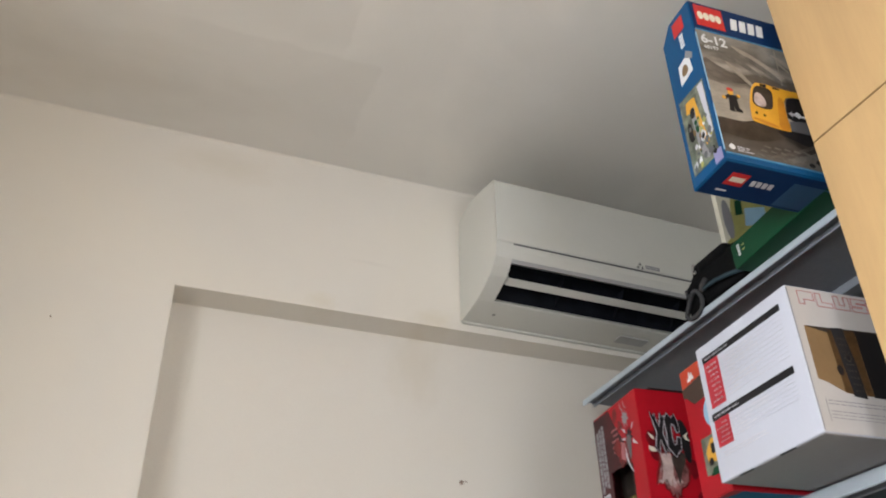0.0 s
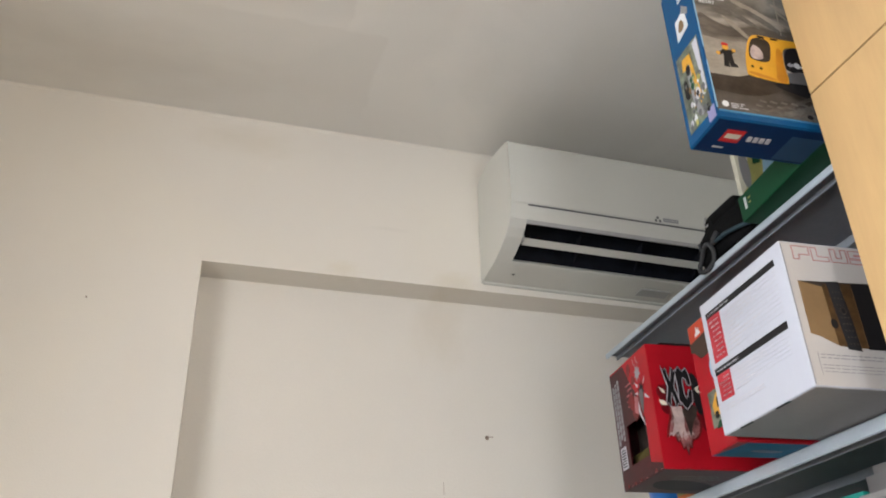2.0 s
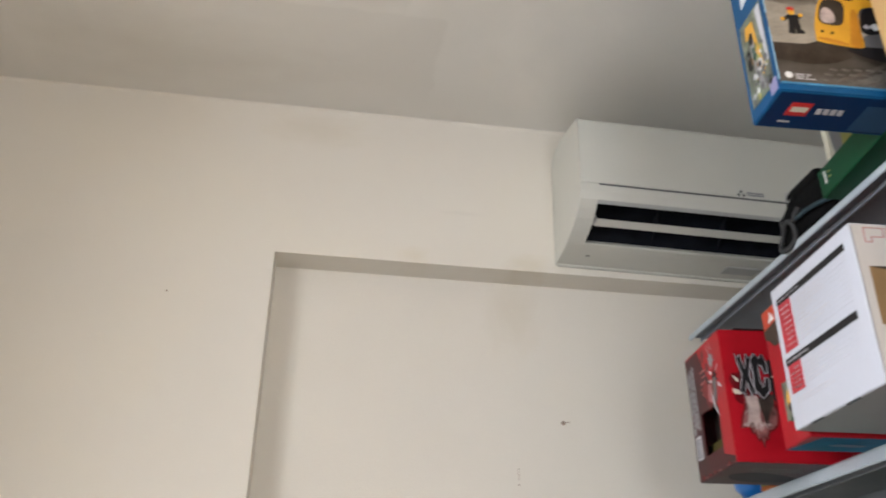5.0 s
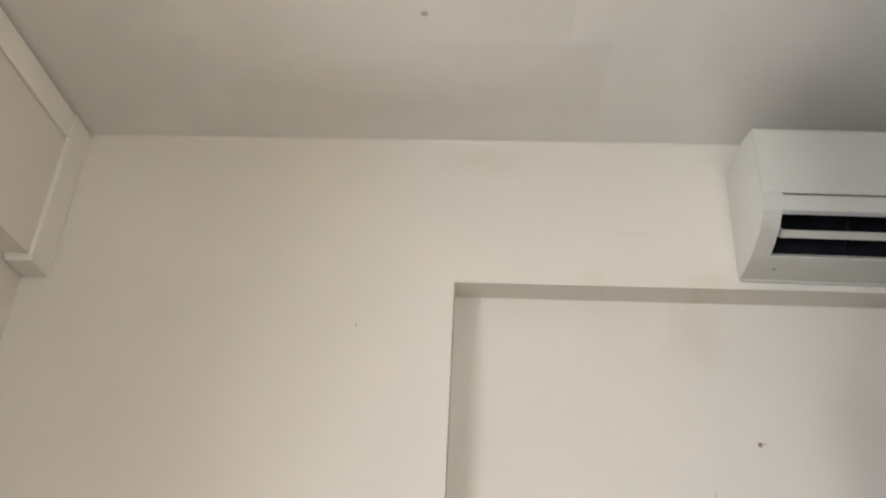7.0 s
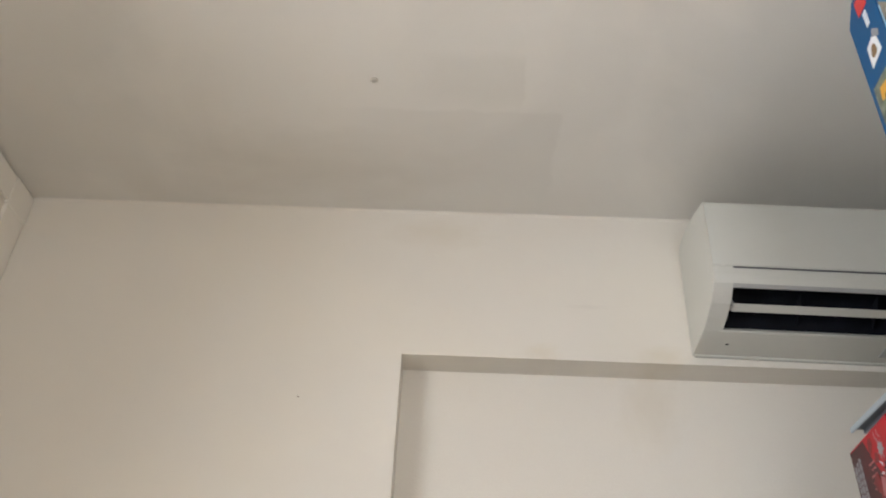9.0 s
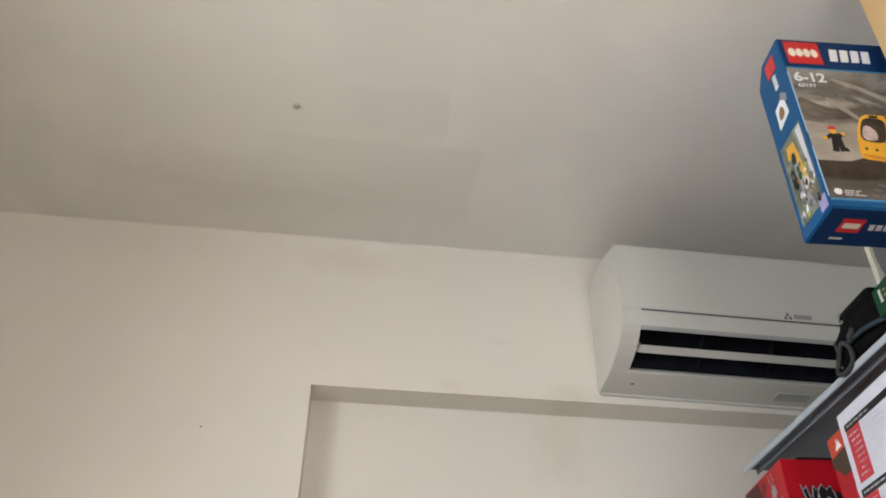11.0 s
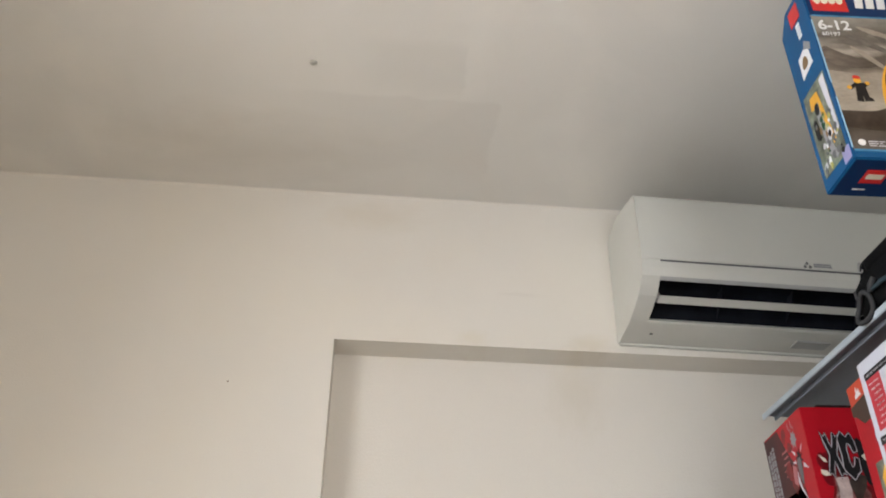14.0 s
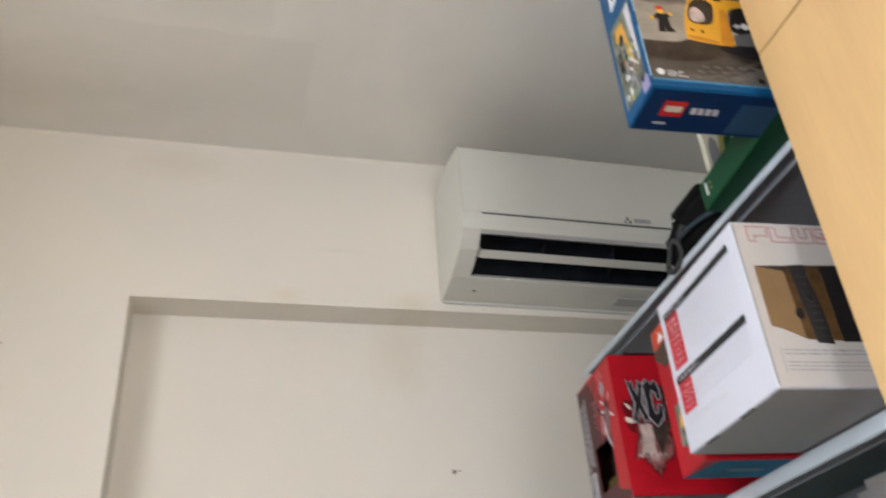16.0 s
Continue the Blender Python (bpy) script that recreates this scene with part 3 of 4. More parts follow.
# ---------------------------------------------------------------- shelving
SX, SY0, SY1, SHELF_A, SHELF_B, SHELF_C = 0.345, -0.935, 0.02, 2.055, 1.618, 1.20
rack = thing("shelving_rack", pose(0, 0, 0), "pale blue-grey enamelled steel shelving rack", "shelving")
def sag(ob, slope):
    """Lets a shelf part drop towards the wall."""
    for v in ob.data.vertices:
        v.co.z -= slope * (v.co.y + 0.85)
    return ob


for z, tall, slope in ((SHELF_A, 0.015, 0.0225), (SHELF_B, 0.024, 0.012), (SHELF_C, 0.024, 0.0)):
    tray = part("shelf", box(SX + 0.007, 0.80, SY0, SY1, z - 0.0045, z, 0.0006), SHELFSHADE, rack, "shelf in a shaded grey")
    sag(tray, slope)
    lip = [(SX, z - 0.0025), (SX + 0.0025, z + 0.0002), (SX + 0.006, z + 0.0002), (SX + 0.006, z - 0.0042), (SX + 0.003, z - 0.0045), (SX + 0.003, z - tall + 0.003),
           (SX + 0.0025, z - tall), (SX, z - tall + 0.002)]
    sag(part("front_lip", sweep(lip, "y", SY0, SY1), STEEL, tray, "pale blue-grey steel lip"), slope)
    sag(part("inner_rail", box(SX + 0.030, SX + 0.034, SY0, SY1, z - tall, z - 0.0045, 0.001), SHELFSHADE, tray), slope)
    sag(part("stiffener", box(0.55, 0.58, SY0, SY1, z - 0.022, z - 0.0045, 0.001), SHELFSHADE, tray), slope)
for y in (SY0 + 0.002, SY1 - 0.034):
    part("upright", box(0.80, 0.832, y, y + 0.032, 0, 2.2, 0.002), STEEL, rack)
    for z in (SHELF_A, SHELF_B, SHELF_C):
        part("bracket", box(SX + 0.14, 0.802, y + 0.012, y + 0.016, z - 0.052, z - 0.024), SHELFSHADE, rack)


# ---------------------------------------------------------------- boxes on the upper shelf
def carton(name, m, w, d, h, material, label, category="box", bevel=0.0022):
    t = thing(name, m, label, category)
    part("carton", box(0, w, 0, d, 0, h, bevel), material, t)
    return t


def word_blocks(name, parent, face, u, v, w, h, material, count=4, turn=False, lift=0.0012):
    """A brand word as plain slanted blocks."""
    polys = []
    for k in range(count):
        a, b = (k + 0.08) / count, (k + 0.80) / count
        if turn:
            polys.append([(u, v - a * w), (u, v - b * w), (u + h, v - b * w), (u + h, v - a * w)])
        else:
            polys.append([(u + a * w, v), (u + b * w, v), (u + b * w + h * 0.15, v + h), (u + a * w + h * 0.15, v + h)])
    return printed(name, parent, face, material, polys, lift)


TRAIN = thing("toy_train_box", pose(0.080, -0.918, SHELF_A + 0.0034, 0, 0.35, -3.0), "tall blue toy train box overhanging the steel shelf", "toy box")
BW, BD, BH = 0.48, 0.094, 0.374
bm = sweep([(0, 0), (BD, 0), (BD, BH - 0.035), (BD - 0.03, BH), (0, BH)], "x", 0, BW)
bmesh.ops.bevel(bm, geom=bm.edges[:], offset=0.002, segments=2, affect="EDGES")
part("carton", bm, BLUE, TRAIN)
printed("title_band", TRAIN, "front", NAVY, [rect(0.002, BW - 0.002, 0.300, BH - 0.003)], 0.0005)
printed("cover_picture", TRAIN, "front", CAVE, [rect(0.002, BW - 0.002, 0.014, 0.300)], 0.0005, "grey-brown cave photograph")
printed("under_train_shade", TRAIN, "front", INK, [smooth([(0.11, 0.088), (0.16, 0.100), (0.33, 0.104), (0.33, 0.056), (0.24, 0.054), (0.17, 0.070)])], 0.0008)
printed("platform", TRAIN, "front", ROCKLIGHT, [smooth([(0.002, 0.090), (0.002, 0.090), (0.030, 0.086), (0.058, 0.093), (0.085, 0.104), (0.13, 0.108), (0.13, 0.170), (0.085, 0.176), (0.050, 0.170), (0.002, 0.176), (0.002, 0.176)], 2)], 0.0007)
printed("rock_shadow", TRAIN, "front", ROCK, [smooth([(0.002, 0.190), (0.040, 0.182), (0.086, 0.186), (0.092, 0.196), (0.060, 0.204), (0.030, 0.216), (0.002, 0.236)], 2)], 0.0008)
for k, (u, v, w) in enumerate(((0.030, 0.270, 0.10), (0.062, 0.282, 0.12), (0.090, 0.262, 0.09), (0.150, 0.285, 0.10), (0.180, 0.250, 0.12), (0.046, 0.236, 0.06))):
    printed("rock_streak", TRAIN, "front", ROCKLIGHT if k % 2 else TRACKGREY, [smooth([(u, v), (u + w * 0.4, v - 0.014), (u + w, v - 0.058), (u + w * 0.85, v - 0.058), (u + w * 0.3, v - 0.026)], 2)], 0.00075 + 0.00002 * k)
printed("wall_line", TRAIN, "front", ROCKLIGHT, [[(0.168, 0.298), (0.171, 0.298), (0.165, 0.205), (0.163, 0.205)], [(0.165, 0.262), (0.167, 0.266), (0.215, 0.222), (0.213, 0.219)]], 0.0008)
for k in range(9):
    for j in range(3):
        u, v = 0.066 + 0.020 * k + 0.009 * j, 0.0235 + 0.0105 * j + 0.0012 * k
        printed("sleeper", TRAIN, "front", TRACKGREY, [[(u, v), (u + 0.012, v - 0.002), (u + 0.014, v + 0.0022), (u + 0.002, v + 0.0042)]], 0.0011)
printed("sleeper_gap", TRAIN, "front", INK, [disc(0.175 + 0.016 * k, 0.026 + 0.009 * k, 0.006, 0.005, 8) for k in range(7)], 0.0012)
printed("track_bed", TRAIN, "front", TRACKGREY, [smooth([(0.100, 0.016), (0.140, 0.034), (0.185, 0.052), (0.240, 0.084), (0.300, 0.110), (0.360, 0.120), (0.360, 0.016)], 2)], 0.00095)
printed("track_rail", TRAIN, "front", ROCK, [[(0.070 + d, 0.018), (0.082 + d, 0.018), (0.150 + d, 0.044), (0.215 + d, 0.078), (0.300 + d, 0.106), (0.300 + d, 0.112), (0.210 + d, 0.083), (0.145 + d, 0.048)] for d in (0.0, 0.058)], 0.00105)
printed("tunnel_shadow", TRAIN, "front", ROCKDARK, [smooth([(0.002, 0.060), (0.002, 0.060), (0.060, 0.052), (0.110, 0.062), (0.150, 0.086), (0.110, 0.100), (0.058, 0.092), (0.002, 0.092), (0.002, 0.092)], 2)], 0.00072)
printed("train_body", TRAIN, "front", YELLOW, [
    smooth([(0.075, 0.106), (0.076, 0.100), (0.110, 0.095), (0.152, 0.092), (0.154, 0.100), (0.152, 0.135), (0.154, 0.165), (0.170, 0.182), (0.31, 0.190), (0.32, 0.190), (0.32, 0.199), (0.31, 0.199), (0.16, 0.194), (0.112, 0.198), (0.098, 0.192), (0.088, 0.172), (0.078, 0.138)], 2)], 0.0011, "yellow train nose")
printed("train_side", TRAIN, "front", INK, [
    smooth([(0.154, 0.116), (0.33, 0.116), (0.33, 0.187), (0.182, 0.181), (0.162, 0.172), (0.154, 0.145)], 2)], 0.0012)
printed("train_skirt", TRAIN, "front", CHARCOAL, [
    [(0.152, 0.096), (0.30, 0.098), (0.30, 0.126), (0.18, 0.124), (0.156, 0.118)]], 0.0013)
printed("nose_shade", TRAIN, "front", AMBER, [smooth([(0.128, 0.094), (0.153, 0.092), (0.152, 0.135), (0.156, 0.166), (0.146, 0.176), (0.139, 0.150), (0.134, 0.120)], 2),
                                                smooth([(0.077, 0.104), (0.128, 0.095), (0.128, 0.101), (0.080, 0.111)], 1)], 0.0013)
printed("train_arrow", TRAIN, "front", PALEINK, [[(0.158, 0.137), (0.166, 0.144), (0.166, 0.140), (0.172, 0.140), (0.172, 0.135), (0.166, 0.135), (0.166, 0.131)]], 0.0015)
printed("windscreen", TRAIN, "front", ROCKDARK, [
    smooth([(0.084, 0.140), (0.104, 0.134), (0.124, 0.136), (0.130, 0.152), (0.136, 0.184), (0.120, 0.190), (0.101, 0.188), (0.092, 0.172)], 2)], 0.0014)
printed("windscreen_glare", TRAIN, "front", CREAMPINK, [smooth([(0.087, 0.142), (0.103, 0.137), (0.115, 0.143), (0.114, 0.164), (0.097, 0.175)], 2)], 0.0016)
printed("nose_light", TRAIN, "front", MUD, [disc(0.088, 0.121, 0.003, 0.003, 8), disc(0.104, 0.119, 0.003, 0.003, 8)], 0.0014)
printed("train_mark", TRAIN, "front", WHITEINK, [disc(0.178, 0.138, 0.006, 0.007, 12), rect(0.162, 0.171, 0.135, 0.140), rect(0.184, 0.30, 0.134, 0.138)], 0.0015)
printed("roof_light", TRAIN, "front", INK, [rect(0.112, 0.126, 0.190, 0.195), rect(0.138, 0.152, 0.190, 0.194)], 0.0015)
printed("dark_block", TRAIN, "front", INK, [[(0.033, 0.112), (0.043, 0.111), (0.0445, 0.127), (0.045, 0.112), (0.060, 0.113), (0.058, 0.119), (0.054, 0.121), (0.053, 0.142), (0.061, 0.147), (0.060, 0.153), (0.051, 0.150),
                                                  (0.037, 0.150), (0.028, 0.142), (0.030, 0.136), (0.037, 0.141)]], 0.0011)
printed("small_yellow_patch", TRAIN, "front", YELLOW, [disc(0.043, 0.155, 0.006, 0.006, 10), disc(0.027, 0.140, 0.004, 0.004, 8), disc(0.058, 0.150, 0.004, 0.004, 8)], 0.0012)
printed("small_red_patch", TRAIN, "front", LOGORED, [smooth([(0.036, 0.159), (0.050, 0.158), (0.048, 0.165), (0.038, 0.166)], 1)], 0.0014)
printed("badge", TRAIN, "front", WHITEINK, [disc(0.018, 0.0295, 0.006, 0.006, 14)], 0.0012)
text_lines("small_print", TRAIN, "front", 0.028, 0.062, 0.022, 0.034, 3, PALEINK, 5)
printed("logo_square", TRAIN, "front", LOGORED, [rect(0.010, 0.070, 0.312, 0.366)], 0.0011)
printed("logo_shape", TRAIN, "front", CREAM, [disc(0.0205 + 0.0128 * k, 0.339, 0.0062, 0.0105, 14) for k in range(4)], 0.0014)
word_blocks("word_shape", TRAIN, "front", 0.082, 0.322, 0.075, 0.030, WHITEINK)
lettering("age_mark", "6-12", 0.030, TRAIN, "front", 0.009, 0.268, WHITEINK, bold=0.0006)
lettering("set_number", "60197", 0.0125, TRAIN, "front", 0.0115, 0.2535, WHITEINK)
# pale worn edges of the carton
printed("worn_edge", TRAIN, "front", SKYBLUE, [[(0.0008, 0.020), (0.0026, 0.020), (0.0022, 0.120), (0.0010, 0.120)], [(0.0008, 0.150), (0.0022, 0.150), (0.0028, 0.290), (0.0008, 0.290)]], 0.0012, "pale scuffed carton edge")
printed("bottom_rim", TRAIN, "front", RIMBLUE, [rect(0.003, BW - 0.003, 0.0125, 0.0165)], 0.0013, "light blue line under the picture")
printed("title_rim", TRAIN, "front", RIMBLUE, [rect(0.003, BW - 0.003, 0.2985, 0.3015)], 0.0012)
# narrow side
printed("side_picture", TRAIN, "side", MIXED, [rect(0.010, 0.082, 0.022, 0.186)], 0.0006, "busy toy picture")
printed("side_picture_sky", TRAIN, "side", PALEINK, [[(0.012, 0.070), (0.018, 0.070), (0.027, 0.180), (0.012, 0.182)]], 0.0009)
printed("side_train", TRAIN, "side", YELLOW, [[(0.050, 0.142), (0.068, 0.148), (0.064, 0.172), (0.040, 0.168), (0.032, 0.10), (0.026, 0.06), (0.034, 0.056), (0.044, 0.12)]], 0.0011)
printed("side_track", TRAIN, "side", GREYINK, [[(0.045, 0.150), (0.058, 0.146), (0.052, 0.05), (0.036, 0.030), (0.030, 0.034), (0.044, 0.075)]], 0.0013)
printed("side_dark", TRAIN, "side", INK, [smooth([(0.046, 0.128), (0.059, 0.130), (0.057, 0.152), (0.045, 0.150)], 2), smooth([(0.060, 0.086), (0.074, 0.090), (0.072, 0.130), (0.062, 0.126)], 2)], 0.0014)
rnd = random.Random(17)
for colour, count in ((GREEN, 5), (PALEINK, 6), (CHARCOAL, 16), (INK, 6), (KRAFT, 4), (OLIVE, 5), (WHITEINK, 4)):
    for _ in range(count):
        u, v, r = rnd.uniform(0.018, 0.074), rnd.uniform(0.030, 0.120), rnd.uniform(0.002, 0.006)
        pts = smooth([(u + r * rnd.uniform(0.6, 1.6) * math.cos(a), v + r * rnd.uniform(0.8, 2.2) * math.sin(a)) for a in [k * math.pi / 3 for k in range(6)]], 1)
        printed("picture_fleck", TRAIN, "side", colour, [pts], rnd.uniform(0.0012, 0.0016))
printed("side_inset", TRAIN, "side", WHITEINK, [[(0.026, 0.222), (0.064, 0.214), (0.062, 0.258), (0.030, 0.266)]], 0.0008)
printed("side_inset_toy", TRAIN, "side", KRAFT, [smooth([(0.036, 0.228), (0.056, 0.226), (0.054, 0.244), (0.046, 0.252), (0.038, 0.246)], 2)], 0.0011)
printed("side_inset_frame", TRAIN, "side", GREYINK, [[(0.022, 0.246), (0.040, 0.262), (0.034, 0.276), (0.018, 0.258)]], 0.0010)
printed("side_logo", TRAIN, "side", LOGORED, [rect(0.024, 0.056, 0.326, 0.360)], 0.0009)
word_blocks("side_word", TRAIN, "side", 0.032, 0.320, 0.034, 0.011, WHITEINK, turn=True)
printed("tape", TRAIN, "side", LILAC, [rect(0.004, 0.024, 0.006, 0.030)], 0.0012, "lilac clear tape")
# underside
printed("base_panel", TRAIN, "bottom", NAVY, [rect(0.004, BW - 0.004, 0.004, BD - 0.004)], 0.0005)
printed("base_logo", TRAIN, "bottom", LOGORED, [rect(0.032, 0.067, 0.026, 0.058)], 0.0009)
printed("base_logo_shape", TRAIN, "bottom", CREAM, [rect(0.037, 0.063, 0.036, 0.048)], 0.0012)
word_blocks("base_word", TRAIN, "bottom", 0.078, 0.050, 0.046, -0.013, PALEINK)
printed("base_number", TRAIN, "bottom", PALEINK, [rect(0.030, 0.050, 0.072, 0.076)], 0.0009)
printed("base_label", TRAIN, "bottom", STICKER, [rect(0.150, 0.300, 0.022, 0.086)], 0.0008)

# low green box
g = carton("wooden_toy_box", pose(0.290, -0.915, SHELF_A + 0.0015, -1.2, 0, -4.8), 0.30, 0.272, 0.055, GREEN, "flat dark green toy box lying on the steel shelf", "toy box")
word_blocks("brand_shape", g, "side", 0.246, 0.045, 0.026, 0.007, WHITEINK, turn=True)
text_lines("small_print", g, "side", 0.232, 0.240, 0.022, 0.042, 2, OLIVE, 8, 0.25)

# printed case standing behind
c = carton("picture_case", pose(0.517, -0.424, SHELF_A - 0.0093, 0, 0, 0), 0.24, 0.014, 0.42, CREAM, "cream upright case printed with olive and grey", "case")
printed("olive_band", c, "front", OLIVE, [[(0.004, 0.002), (0.238, 0.002), (0.238, 0.415), (0.052, 0.415), (0.040, 0.36), (0.030, 0.30), (0.018, 0.262), (0.004, 0.245)]], 0.0006)
printed("grey_oval", c, "front", GREYINK, [disc(0.023, 0.318, 0.014, 0.058, 20)], 0.0010)
printed("leaf", c, "front", GREEN, [[(0.050, 0.335), (0.056, 0.38), (0.078, 0.39), (0.074, 0.345)]], 0.0010)
printed("sky_patch", c, "front", SKYBLUE, [[(0.074, 0.310), (0.15, 0.33), (0.15, 0.385), (0.084, 0.365)]], 0.0012)

# black camera bag with a hanging strap
bag = thing("camera_bag", pose(0.353, -0.60, SHELF_A - 0.0055, -1.29, 0, 0), "soft black nylon camera bag with hanging strap", "bag")
bm = sweep([(-0.034, 0.0), (0.160, 0.0), (0.174, 0.034), (0.166, 0.076), (0.136, 0.090), (0.122, 0.118), (0.10, 0.122), (0.04, 0.108), (-0.034, 0.096)], "x", 0.0, 0.15)
bmesh.ops.bevel(bm, geom=bm.edges[:], offset=0.010, segments=2, affect="EDGES")
bmesh.ops.triangulate(bm, faces=bm.faces[:])
bmesh.ops.subdivide_edges(bm, edges=bm.edges[:], cuts=2, use_grid_fill=True)
for v in bm.verts:
    k = noise.noise(v.co * 30) * 0.006
    if v.co.z > 0.012:
        v.co += Vector((k, k, k))
part("pouch", bm, BLACKCLOTH, bag, "", True)
part("flap", box(-0.004, 0.11, 0.010, 0.105, 0.085, 0.112, 0.010), BLACKCLOTH, bag, "", True)
part("zip_pull", box(-0.004, 0.002, 0.150, 0.156, 0.05, 0.07, 0.0015), STRAP, bag)
ringpts = [(0.0, 0.116 + 0.006 * math.cos(a), 0.104 + 0.011 * math.sin(a)) for a in [k * math.pi / 8 for k in range(17)]]
part("ring", tube(ringpts, 0.0022), METALRING, bag, "steel strap ring", True)
loop = [(-0.013 + 0.004 * math.sin(a * 2), 0.125 + 0.027 * math.cos(a), 0.016 + 0.026 * math.sin(a) - 0.008 * math.cos(a)) for a in [k * math.pi / 12 for k in range(25)]]
part("strap_loop", tube(loop, 0.0052), STRAP, bag, "grey webbing strap hanging over the shelf edge", True)
part("strap_tail", tube([(-0.012, 0.095, 0.034), (-0.012, 0.088, 0.046), (-0.006, 0.080, 0.058)], 0.006), STRAP, bag, "", True)
part("strap", tube([(-0.012, 0.085, 0.036), (-0.014, 0.05, 0.034), (-0.014, 0.01, 0.026), (-0.012, -0.03, 0.016), (-0.009, -0.05, 0.010)], 0.0045), SLATEBLUE, bag, "slate blue strap", True)


# ---------------------------------------------------------------- boxes on the lower shelf
wb = carton("media_player_box", pose(0.162, -0.889, SHELF_B + 0.004, -0.3, 0, -3.4), 0.34, 0.247, 0.236, CARD, "white printed cardboard box overhanging the steel shelf", "box")
printed("base", wb, "bottom", CARDSHADE, [rect(0.003, 0.337, 0.003, 0.244)], 0.0005, "card underside coloured grey for shade")
for v0 in (0.065, 0.165):
    printed("base_slot", wb, "bottom", INK, [rect(0.001, 0.005, v0, v0 + 0.035)], 0.0009)
# specification side
printed("heading_bar", wb, "side", INK, [rect(0.022, 0.232, 0.203, 0.214)])
printed("heading_bar", wb, "side", INK, [rect(0.026, 0.236, 0.100, 0.112)])
text_lines("heading_text", wb, "side", 0.150, 0.226, 0.2055, 0.2115, 1, PALEINK, 41, 0.55, 0.3, flip=True)
text_lines("heading_text", wb, "side", 0.152, 0.230, 0.1030, 0.1090, 1, PALEINK, 42, 0.55, 0.2, flip=True)
printed("red_column", wb, "side", REDINK, [rect(0.190, 0.231, 0.121, 0.2025)])
printed("red_column", wb, "side", REDINK, [rect(0.193, 0.233, 0.054, 0.0995)])
text_lines("column_text", wb, "side", 0.196, 0.228, 0.126, 0.198, 8, WHITEINK, 1, 0.32)
text_lines("column_text", wb, "side", 0.198, 0.230, 0.058, 0.095, 5, WHITEINK, 2, 0.32)
text_lines("table_text", wb, "side", 0.075, 0.186, 0.124, 0.196, 10, FAINTINK, 3, 0.34, 0.75, flip=True)
text_lines("table_text", wb, "side", 0.070, 0.188, 0.058, 0.094, 6, FAINTINK, 4, 0.34, 0.75, flip=True)
text_lines("table_rule", wb, "side", 0.025, 0.186, 0.124, 0.200, 10, FAINTINK, 5, 0.03, 0.0, False)
text_lines("table_rule", wb, "side", 0.028, 0.189, 0.058, 0.098, 6, FAINTINK, 15, 0.03, 0.0, False)
text_lines("foot_text", wb, "side", 0.090, 0.225, 0.036, 0.046, 2, FAINTINK, 6, 0.35, 0.2, flip=True)
# picture side
printed("picture_side", wb, "front", SILVERCARD, [rect(0.002, 0.338, 0.002, 0.234)], 0.0004, "pale silver-grey printed side")
GLYPHS = {"P": [(0, 0), (0, 1), (1, 1), (1, 0.38), (0.34, 0.38), (0.34, 0)], "L": [(0, 0), (0, 1), (0.33, 1), (0.33, 0.33), (1, 0.33), (1, 0)],
          "U": [(0, 0), (0, 1), (0.33, 1), (0.33, 0.33), (0.67, 0.33), (0.67, 1), (1, 1), (1, 0)], "S": [(0, 0), (0, 0.33), (0.66, 0.33), (0.66, 0.42), (0, 0.42), (0, 1), (1, 1), (1, 0.7), (0.34, 0.7), (0.34, 0.62), (1, 0.62), (1, 0)]}
for k, letter in enumerate("PLUS"):
    pts = [(0.020 + 0.0335 * k + 0.029 * p, 0.206 + 0.023 * q) for p, q in GLYPHS[letter]]
    edges = []
    for (p, q), (e, f) in zip(pts, pts[1:] + pts[:1]):
        edges.append(rect(min(p, e) - 0.0006, max(p, e) + 0.0006, min(q, f) - 0.0006, max(q, f) + 0.0006))
    bm = bmesh.new()
    for pts2 in edges:
        print_poly(bm, "front", pts2, 0.0008 + 0.00003 * edges.index(pts2))
    part("title_letter", bm, PINK, wb)
printed("photo", wb, "front", KRAFT, [[(0.016, 0.168), (0.30, 0.178), (0.30, 0.060), (0.060, 0.064), (0.030, 0.078), (0.015, 0.082)]], 0.0006, "photo of a brown player and its remote control")
printed("photo_shade", wb, "front", ROCKDARK, [[(0.016, 0.168), (0.30, 0.178), (0.30, 0.166), (0.060, 0.160)]], 0.0008)
printed("photo_player", wb, "front", INK, [rect(0.108, 0.30, 0.0615, 0.170)], 0.0009)
printed("photo_remote", wb, "front", KEYGREY, [smooth([(0.064, 0.170), (0.064, 0.170), (0.086, 0.172), (0.086, 0.172), (0.093, 0.110), (0.095, 0.058), (0.095, 0.058), (0.072, 0.060), (0.072, 0.060)], 2)], 0.0010)
printed("photo_panel", wb, "front", SMOKEBROWN, [[(0.0555, 0.1655), (0.0655, 0.166), (0.075, 0.063), (0.058, 0.066)], [(0.088, 0.168), (0.107, 0.169), (0.107, 0.063), (0.0965, 0.063)]], 0.0008)
for i in range(3):
    for j in range(9):
        printed("photo_key", wb, "front", ROCKDARK, [rect(0.0705 + 0.0058 * i + 0.0008 * (8 - j), 0.0733 + 0.0058 * i + 0.0008 * (8 - j), 0.068 + 0.0105 * j, 0.0705 + 0.0105 * j)], 0.0013)
printed("photo_dial", wb, "front", ROCKDARK, [disc(0.081, 0.122, 0.0055, 0.0065, 14)], 0.0015)
